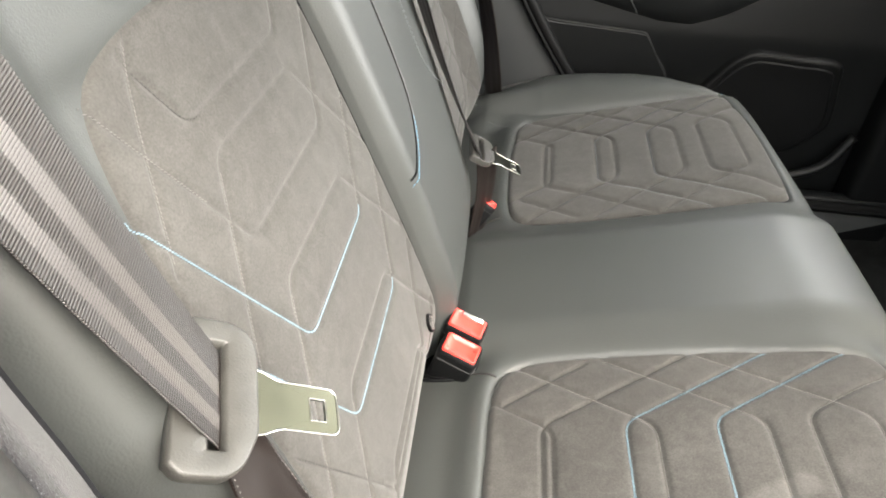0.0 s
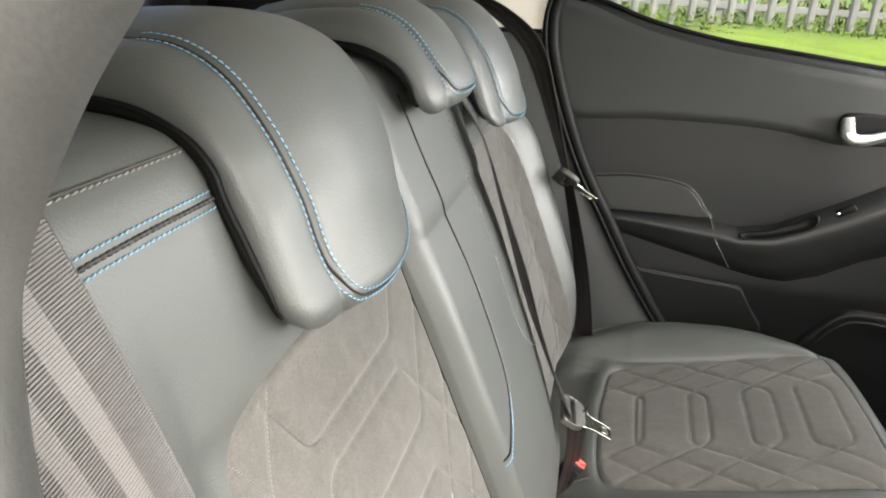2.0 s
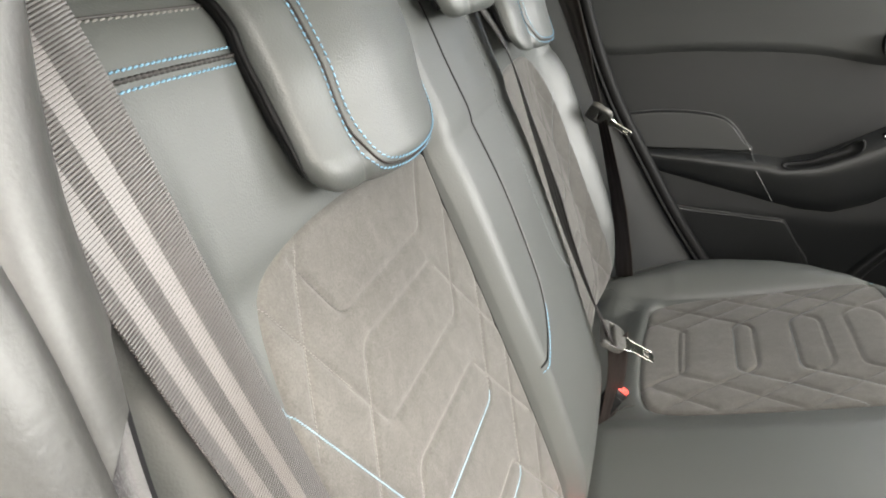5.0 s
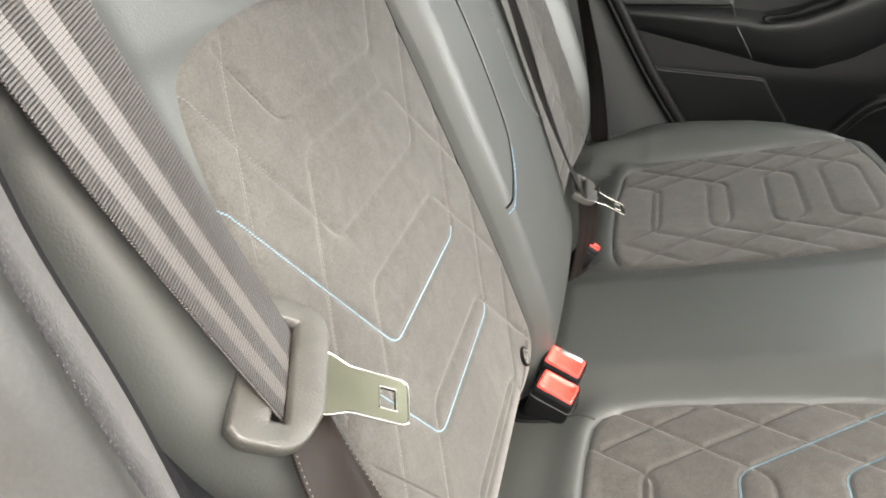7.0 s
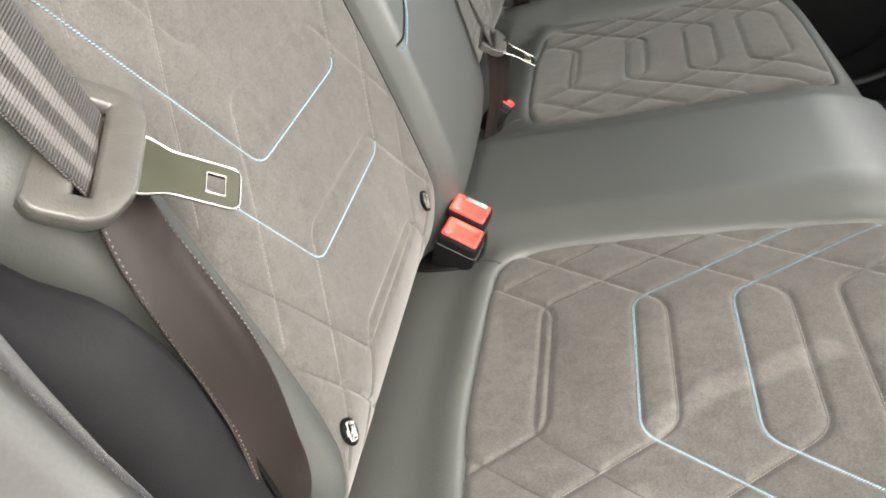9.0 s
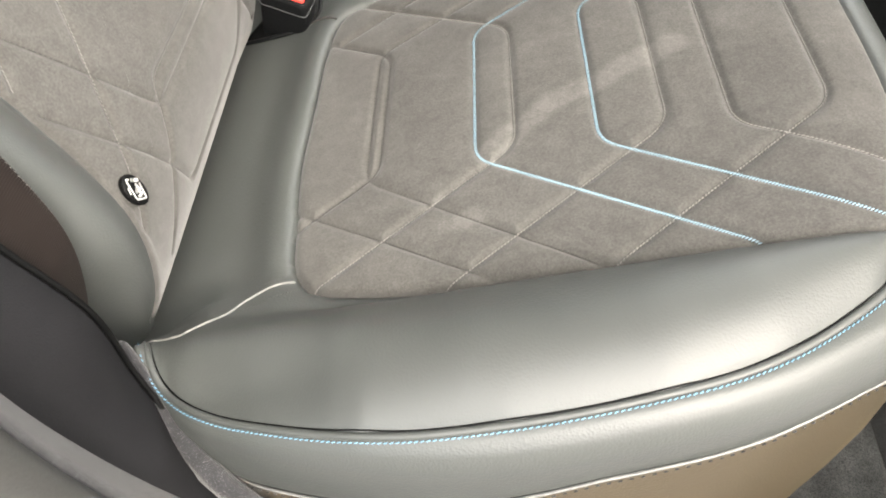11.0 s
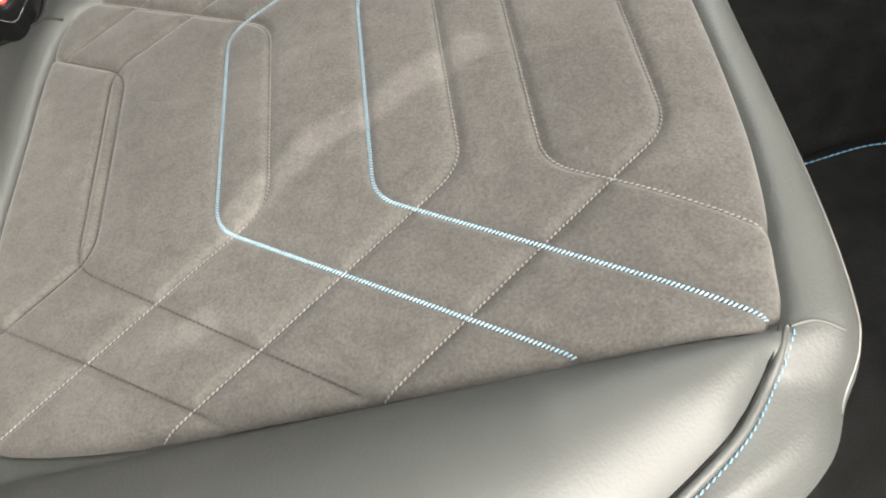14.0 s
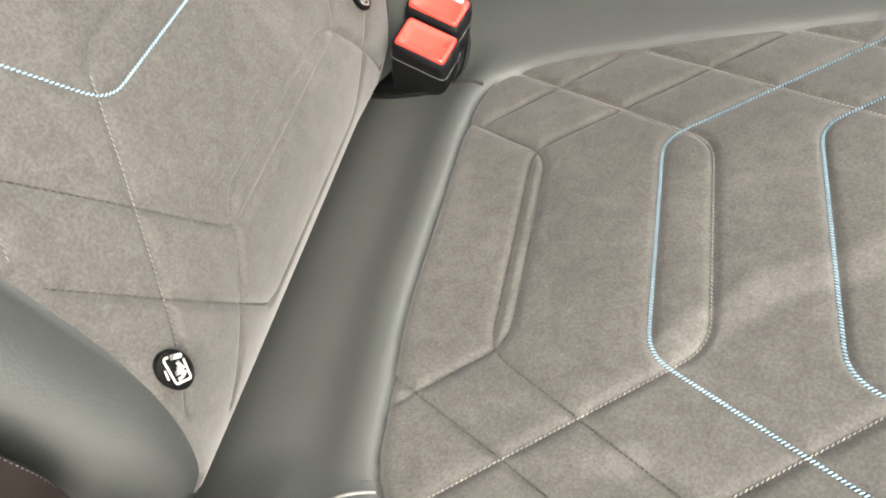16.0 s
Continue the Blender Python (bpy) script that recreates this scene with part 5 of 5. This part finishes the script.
# padded upper roll above the crease
up = [(-0.10, 0.93)] + [(x, z - 0.003) for x, z in SILL[1:9]] + [(0.75, 0.833), (0.75, 0.76), (0.60, 0.752), (0.46, 0.722), (0.39, 0.727), (0.33, 0.735), (0.242, 0.7375), (0.10, 0.733), (-0.028, 0.7225), (-0.075, 0.74), (-0.092, 0.83)]
door_patch("upper_pad", up, 0.008, SOFT, 0.021, 420, 50, (0.25, 0.80), "padded grey upper door roll")
# insert pad and ledge
pad = [(-0.03, 0.617), (0.013, 0.621), (0.078, 0.630), (0.141, 0.630), (0.186, 0.623), (0.210, 0.608), (0.229, 0.585), (0.246, 0.560), (0.15, 0.556), (0.06, 0.553), (0.0, 0.552), (-0.02, 0.57)]
door_patch("elbow_pad", pad, 0.007, ARM, 0.006, 260, 30, (0.12, 0.588), "smooth grey elbow pad")
kick = poly([(0.10, 0.452), (0.152, 0.446), (0.322, 0.437), (0.378, 0.350), (0.37, 0.25), (0.20, 0.25), (0.17, 0.36)])
door_patch("lower_panel", kick, 0.009, ARM, 0.004, 300, 26, (0.26, 0.36), "flat charcoal lower panel")


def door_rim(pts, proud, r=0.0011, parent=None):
    """A pale line along the door card's edges and seam, standing in for their highlights."""
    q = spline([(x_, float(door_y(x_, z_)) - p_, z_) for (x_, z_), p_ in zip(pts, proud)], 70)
    tube_obj("edge_highlight", q, r, RIM, parent or door, seg=6)


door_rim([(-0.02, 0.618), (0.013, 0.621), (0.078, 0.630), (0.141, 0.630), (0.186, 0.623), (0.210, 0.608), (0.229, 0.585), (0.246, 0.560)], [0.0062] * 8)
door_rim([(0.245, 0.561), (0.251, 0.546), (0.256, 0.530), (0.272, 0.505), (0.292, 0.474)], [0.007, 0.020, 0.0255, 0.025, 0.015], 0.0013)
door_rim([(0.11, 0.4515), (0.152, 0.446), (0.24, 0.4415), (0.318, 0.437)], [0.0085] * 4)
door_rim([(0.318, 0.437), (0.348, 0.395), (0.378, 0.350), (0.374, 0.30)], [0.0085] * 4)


def armrest():
    # upper and lower edge of the bulge along x
    x = np.linspace(0.03, 0.92, 120)
    zt = np.interp(x, [0.03, 0.15, 0.26, 0.30, 0.36, 0.42, 0.48, 0.53, 0.58, 0.92], [0.552, 0.556, 0.556, 0.552, 0.566, 0.598, 0.629, 0.657, 0.674, 0.69])
    zl = np.interp(x, [0.03, 0.07, 0.12, 0.18, 0.24, 0.30, 0.34, 0.40, 0.46, 0.52, 0.58, 0.92], [0.532, 0.515, 0.504, 0.491, 0.479, 0.466, 0.458, 0.456, 0.478, 0.512, 0.535, 0.56])
    dep = np.interp(x, [0.03, 0.15, 0.26, 0.34, 0.42, 0.5, 0.92], [0.012, 0.020, 0.027, 0.034, 0.038, 0.039, 0.039])
    rows = []
    for a, k in ((0.0, -0.006), (0.05, 0.34), (0.10, 0.66), (0.15, 0.88), (0.21, 0.985), (0.30, 1.0), (0.44, 0.90), (0.58, 0.76), (0.72, 0.60), (0.84, 0.40), (0.94, 0.16), (1.0, -0.006)):
        z = zt + (zl - zt) * a
        rows.append(np.column_stack([x, door_y(x, z) - dep * k, z]))
    P = np.stack([spline([r_[i] for r_ in rows], 40) for i in range(len(x))], 1)
    arm = grid_obj("armrest", P, ARM, door, "moulded charcoal armrest", flip=True)
    # dark pull cup and window switch
    def lie(pts, proud):
        out = []
        for x_, z_ in pts:
            out.append((x_, float(door_y(x_, z_)) - proud * np.interp(x_, x, dep), z_))
        return out
    cup = [(0.295, 0.549), (0.33, 0.557), (0.38, 0.580), (0.415, 0.602), (0.424, 0.596), (0.418, 0.578), (0.38, 0.560), (0.34, 0.546), (0.305, 0.541)]
    o = np.array(lie(cup, 1.06))
    bm = bmesh.new()
    o2 = spline(o, 60, closed=True)
    ring = [[bm.verts.new(tuple(o2[i] + (o2.mean(0) - o2[i]) * s_ + np.array([0, dy_, 0]))) for i in range(60)] for s_, dy_ in ((0.0, 0.004), (0.0, -0.001), (0.06, -0.001), (0.10, 0.004), (0.3, 0.010))]
    for a, b in zip(ring, ring[1:]):
        for i in range(60):
            bm.faces.new((a[i], a[(i + 1) % 60], b[(i + 1) % 60], b[i]))
    bm.faces.new(ring[-1])
    part("pull_cup", bm, DARK, arm, "dark grab recess in the armrest")
    bm = rbox((0.034, 0.010, 0.014), 0.003, 2, (0.462, 0.626, 0.618), (0, -32, 0))
    part("window_switch", bm, RUBBER, arm)
    bm = rbox((0.006, 0.004, 0.005), 0.0015, 2, (0.449, 0.620, 0.612), (0, -32, 0))
    part("switch_mark", bm, SILVER, arm)
    return arm


armrest()
# inner handle
bez = [(0.425, 0.755), (0.430, 0.778), (0.45, 0.784), (0.50, 0.784), (0.57, 0.782), (0.585, 0.765), (0.575, 0.742), (0.52, 0.728), (0.47, 0.726), (0.44, 0.732)]
hb = door_patch("handle_bezel", bez, 0.016, RUBBER, 0.005, 120, 14, (0.50, 0.756), "black handle recess")
q = np.array([(0.436, 0.660, 0.776), (0.440, 0.652, 0.748), (0.452, 0.648, 0.740), (0.475, 0.648, 0.743), (0.50, 0.648, 0.752), (0.545, 0.650, 0.760)])
v_, f_ = tube(spline(q, 60), np.interp(np.linspace(0, 1, 60), [0, 0.2, 0.5, 1], [0.010, 0.013, 0.010, 0.007]), 14)
obj_mesh("handle_lever", v_, f_, SILVER, hb, "satin silver pull lever")
# speaker
spk = [(0.42, 0.20), (0.44, 0.31), (0.475, 0.37), (0.505, 0.405), (0.54, 0.418), (0.62, 0.413), (0.705, 0.404), (0.722, 0.36), (0.735, 0.27), (0.70, 0.225), (0.65, 0.19), (0.52, 0.17)]
sp = door_patch("speaker_panel", spk, 0.014, DARK, 0.010, 240, 24, (0.58, 0.30), "black speaker panel")
door_patch("speaker_grille", [(x_ * 0.88 + 0.07, z_ * 0.88 + 0.034) for x_, z_ in spk], 0.018, DARK, 0.004, 200, 24, (0.58, 0.30), "fine dark speaker grille", parent=sp)
# bottom pocket lip and sill strip
q = spline([(0.40, 0.655, 0.20), (0.5, 0.652, 0.155), (0.62, 0.65, 0.150), (0.73, 0.65, 0.185), (0.78, 0.655, 0.26)], 60)
tube_obj("pocket_lip", q, 0.010, TRIM, door)
# glass
gl = [(-0.05, 0.725, 0.93), (0.92, 0.728, 0.82), (0.85, 0.60, 1.22), (0.10, 0.62, 1.22)]
glass = obj_mesh("window_glass", gl + [(x_, y_ + 0.004, z_) for x_, y_, z_ in gl], [(0, 1, 2, 3), (7, 6, 5, 4), (0, 4, 5, 1), (1, 5, 6, 2), (2, 6, 7, 3), (3, 7, 4, 0)], GLASS, door, "clear side glass", smooth=False)
glass.visible_shadow = False
q = spline([(x_, 0.716, z_ + 0.012) for x_, z_ in SILL], 120)
tube_obj("glass_strip", q, 0.0045, RUBBER, door)
# quarter glass divider
bm = rbox((0.022, 0.02, 0.30), 0.004, 2, (-0.018, 0.70, 1.08), (-14, 12, 0))
part("window_divider", bm, RUBBER, door)

# ---- rear hatch, roof, front shade panel and floor ----
hatch = thing("rear_hatch", "closed rear hatch with sloping clear glass in a dark frame", "car hatch", kind="structure")
gl = [(-0.78, -0.50, 0.90), (-0.78, 0.50, 0.90), (-0.58, 0.46, 1.22), (-0.58, -0.46, 1.22)]
g = obj_mesh("rear_glass", gl + [(x_ - 0.004, y_, z_) for x_, y_, z_ in gl], [(0, 1, 2, 3), (7, 6, 5, 4), (0, 4, 5, 1), (1, 5, 6, 2), (2, 6, 7, 3), (3, 7, 4, 0)], GLASS, hatch, "clear rear window", smooth=False)
g.visible_shadow = False
for s in (1, -1):
    q = spline([(-0.79, 0.53 * s, 0.84), (-0.77, 0.52 * s, 0.92), (-0.68, 0.50 * s, 1.06), (-0.57, 0.47 * s, 1.23)], 40)
    tube_obj("glass_frame", q, 0.032, DARK, hatch)
for s in (1, -1):
    part("hatch_pillar", rbox((0.04, 0.32, 0.62), 0.015, 3, (-0.70, 0.62 * s, 1.05), (0, 28, 0)), DARK, hatch)
tube_obj("glass_frame", spline([(-0.785, -0.55, 0.855), (-0.80, 0, 0.85), (-0.785, 0.55, 0.855)], 40), 0.03, DARK, hatch)
obj_mesh("hatch_panel", [(-0.80, -0.62, 0.0), (-0.80, 0.62, 0.0), (-0.80, 0.62, 0.87), (-0.80, -0.62, 0.87), (-0.84, -0.62, 0.0), (-0.84, 0.62, 0.0), (-0.84, 0.62, 0.87), (-0.84, -0.62, 0.87)],
         [(0, 1, 2, 3), (7, 6, 5, 4), (3, 2, 6, 7), (0, 4, 5, 1), (0, 3, 7, 4), (1, 5, 6, 2)], DARK, hatch, smooth=False)

# unseen roof; its pale tone and forward reach are set to shape cabin light
roof = thing("ceiling", "pale beige fabric roof lining", "roof lining", kind="structure")
xs = np.linspace(-0.60, 1.95, 24)
P = np.array([[(x_, y_, 1.235 - 0.10 * (abs(y_) / 0.62) ** 3 * 0.4 - 0.05 * max(0, -x_ / 0.6) ** 2) for y_ in np.linspace(-0.62, 0.62, 24)] for x_ in xs])
P2 = P + [0, 0, 0.03]
both = np.concatenate([P, P2[::-1]])
grid_obj("roof_lining", both, BEIGE, roof)

# unseen bar, added to cut high sky light off the headrests
rail = thing("near_roof_shade", "plain beige roof side rail over the open door aperture", "roof rail", kind="structure")
part("shade_bar", rbox((1.25, 0.05, 0.12), 0.015, 3, (0.42, -0.625, 1.145)), BEIGE, rail)

near_quarter = thing("near_quarter_panel", "inner quarter panel behind the open door aperture", "car trim", kind="structure")
loft("pillar_cover", [[(-0.13, -0.60, 1.20), (-0.16, -0.60, 1.0), (-0.185, -0.60, 0.92), (-0.19, -0.60, 0.86)], [(-0.40, -0.60, 1.2), (-0.40, -0.60, 1.03), (-0.40, -0.605, 0.95), (-0.40, -0.61, 0.86)], [(-0.62, -0.58, 1.15), (-0.66, -0.59, 1.0), (-0.70, -0.60, 0.94), (-0.78, -0.61, 0.86)]], BEIGE, near_quarter)

rp = thing("rear_pillar_trim", "dark trim on the rear pillar beside the hatch", "car trim", kind="structure")
part("pillar_cover", rbox((0.24, 0.03, 0.44), 0.01, 2, (-0.715, 0.632, 1.06)), DARK, rp)

shelf = thing("parcel_shelf", "dark parcel shelf behind the headrests", "parcel shelf")
part("shelf_board", rbox((0.40, 1.16, 0.018), 0.005, 2, (-0.565, 0, 0.845)), CARPET, shelf)

# unseen partition, its height set to keep front light off the seat
bulk = thing("front_shade_panel", "plain dark partition closing the cabin ahead", "partition", kind="structure")
part("partition_panel", rbox((0.04, 1.34, 0.75), 0.0, 1, (1.04, 0, 0.35)), DARK, bulk, smooth=False)

# unseen post, added to stop light from the front of the door opening
npl = thing("near_light_blocker", "plain dark middle pillar beside the open door", "car trim", kind="structure")
part("pillar_cover", rbox((0.14, 0.10, 1.3), 0.02, 3, (0.99, -0.68, 0.60)), DARK, npl)

floor = thing("floor", "dark carpeted car floor with raised tunnel", "car floor", kind="structure")
ys = np.linspace(-0.66, 0.70, 90)
xs = np.linspace(0.30, 1.03, 60)
P = np.array([[(x_, y_, 0.0 + 0.10 * math.exp(-(y_ / 0.10) ** 4) + 0.10 * float(smooth01((abs(y_) - 0.60) / 0.05)) + 0.003 * noise.noise((x_ * 14, y_ * 14, 0))) for y_ in ys] for x_ in xs])
grid_obj("carpet", P, CARPET, floor, flip=True)

matthing = thing("floor_mat", "black carpet floor mat with blue edge stitching", "floor mat")
mo = spline([(0.53, -0.30), (0.53, -0.50), (0.54, -0.555), (0.60, -0.572), (0.75, -0.58), (0.87, -0.57), (0.90, -0.53), (0.90, -0.22), (0.875, -0.165), (0.82, -0.145), (0.70, -0.165), (0.58, -0.175), (0.54, -0.20)], 240, closed=True)
bm = prism([tuple(p) for p in mo], 0.010, 0.003, 2, Matrix.Translation((0, 0, 0.012)))
part("mat_carpet", bm, CARPET, matthing)
cen = mo.mean(0)
tube_obj("mat_binding", np.column_stack([np.vstack([mo, mo[:1]]), np.full(241, 0.019)]), 0.0055, RUBBER, matthing)
for inset in (0.006,):
    dd = (cen - mo)
    dd = mo + dd / np.linalg.norm(dd, axis=1)[:, None] * inset
    stitches("blue_mat_stitching", [np.column_stack([np.vstack([dd, dd[:1]]), np.full(241, 0.0235)])], BLUE, matthing, 0.008, 0.75, 0.0009, 0.0)

heel = thing("heel_carpet", "charcoal loop carpet flap below the bench", "carpet")
ho = spline([(0.42, -0.60), (0.40, -0.30), (0.42, 0.0), (0.50, 0.02), (0.565, -0.10), (0.572, -0.25), (0.577, -0.40), (0.573, -0.50), (0.570, -0.575), (0.555, -0.64), (0.48, -0.65)], 160, closed=True)
bm = prism([tuple(p) for p in ho], 0.012, 0.005, 2, Matrix.Translation((0, 0, 0.016)))
part("carpet_flap", bm, HEEL, heel)

fsb = thing("front_seat_base", "black front seat base with runner ahead of the floor mat", "car seat")
part("seat_plinth", rbox((0.12, 0.46, 0.16), 0.03, 4, (0.96, 0.20, 0.20)), DARK, fsb)
part("runner_cover", rbox((0.10, 0.05, 0.05), 0.01, 3, (0.90, 0.02, 0.10)), RUBBER, fsb)
# small silver block for a bright spot on the runner
part("bright_spot", rbox((0.012, 0.012, 0.012), 0.004, 2, (0.885, 0.0, 0.13)), SILVER, fsb)

bpl = thing("far_middle_pillar", "black middle door pillar trim by the far side", "car trim", kind="structure")
part("pillar_cover", rbox((0.12, 0.08, 1.2), 0.02, 3, (0.86, 0.66, 0.62)), DARK, bpl)
sl = thing("sill_plate", "pale grey scuff plate on the far door sill", "door sill", kind="structure")
part("plate", rbox((0.24, 0.035, 0.012), 0.004, 2, (0.80, 0.632, 0.128)), TRIM, sl)

# ---- outside ----
gx = np.concatenate([np.linspace(-400, -12, 12), np.linspace(-10, 12, 60), np.linspace(14, 400, 12)])
gy = np.concatenate([np.linspace(-400, -6, 12), np.linspace(-5, 14, 60), np.linspace(16, 400, 12)])


def land(x, y):
    t = float(smooth01((y - 1.6) / 3.6)) * float(smooth01((x + 3.4) / 1.2))
    return -0.42 + 1.05 * t + 0.03 * noise.noise((x * 0.8, y * 0.8, 0)) * t


G = np.array([[(x_, y_, land(x_, y_)) for y_ in gy] for x_ in gx])
ground = grid_obj("ground", G[:, :], GRASS, None, flip=False)
tagged(ground, "bright green mown grass bank beside the parked car", "ground", kind="structure")
# paving is added, unseen beside the car, to bounce light into the cabin
pv = new("pavement")
pv.name = "pavement"
tagged(pv, "pale paved hardstanding under the car", "pavement", kind="structure")
part("paving", rbox((14, 7.0, 0.05), 0.01, 1, (0.5, -2.4, -0.42)), PAVE, pv, smooth=False)
# second slab is a backdrop that whitens the rear window's view
part("paving", rbox((80, 100, 0.05), 0.01, 1, (-43.4, 0.0, -0.416)), PAVE, pv, smooth=False)

fence = thing("palisade_fence", "pale galvanised steel palisade fence on the grass bank", "fence")
FY = 5.7
for z_ in (0.78, 1.9):
    part("rail", rbox((10.6, 0.04, 0.05), 0.004, 1, (3.2, FY + 0.03, z_)), FENCE, fence, smooth=False)
pale_me = None
rng = random.Random(4)
for i in range(68):
    x_ = -1.95 + i * 0.15
    if pale_me is None:
        bm = bmesh.new()
        sec = [(-0.032, 0.012), (-0.012, -0.006), (0.012, -0.006), (0.032, 0.012), (0.012, -0.002), (-0.012, -0.002)]
        a = [bm.verts.new((p[0], p[1], 0)) for p in sec]
        b = [bm.verts.new((p[0], p[1], 1.6)) for p in sec]
        for j in range(6):
            bm.faces.new((a[j], a[(j + 1) % 6], b[(j + 1) % 6], b[j]))
        bm.faces.new(b)
        ob = part("pale", bm, FENCE, fence, smooth=False)
        pale_me = ob.data
    else:
        ob = new("pale", pale_me)
        ob.parent = fence
    ob.location = (x_, FY, land(x_, FY) + 0.02)
    ob.rotation_euler = (0, radians(rng.uniform(-0.6, 0.6)), 0)
for x_ in (-1.95, 0.8, 3.55):
    part("post", rbox((0.10, 0.07, 1.7), 0.006, 1, (x_, FY + 0.07, land(x_, FY) + 0.82)), FENCE, fence, smooth=False)


def leaf_mass(name, label, x0, x1, y0, y1, z0, z1, count, size, material, seed):
    r_ = random.Random(seed)
    V, F = [], []
    for i in range(count):
        c_ = Vector((r_.uniform(x0, x1), r_.uniform(y0, y1), z0 + (z1 - z0) * r_.random() ** 1.1))
        m_ = Euler((r_.uniform(0, 6.3), r_.uniform(0, 6.3), r_.uniform(0, 6.3))).to_matrix()
        s_ = size * r_.uniform(0.5, 1.4)
        b_ = len(V)
        for p_ in ((-1, 0, 0), (0, -0.45, 0.1), (1, 0, 0), (0, 0.45, 0.1)):
            V.append(c_ + m_ @ (Vector(p_) * s_))
        F.append((b_, b_ + 1, b_ + 2, b_ + 3))
    ob = obj_mesh(name, V, F, material, None, "", smooth=False)
    return tagged(ob, label, "bushes", kind="stuff")


leaf_mass("bushes", "olive green and brown scrub behind the fence", -2.2, 8, 6.1, 7.4, 0.4, 3.0, 26000, 0.032, LEAF, 3)
leaf_mass("grass_tufts", "longer grass and weeds along the fence foot", -2.0, 8, 5.3, 6.1, 0.60, 0.72, 6000, 0.018, GRASS, 5)
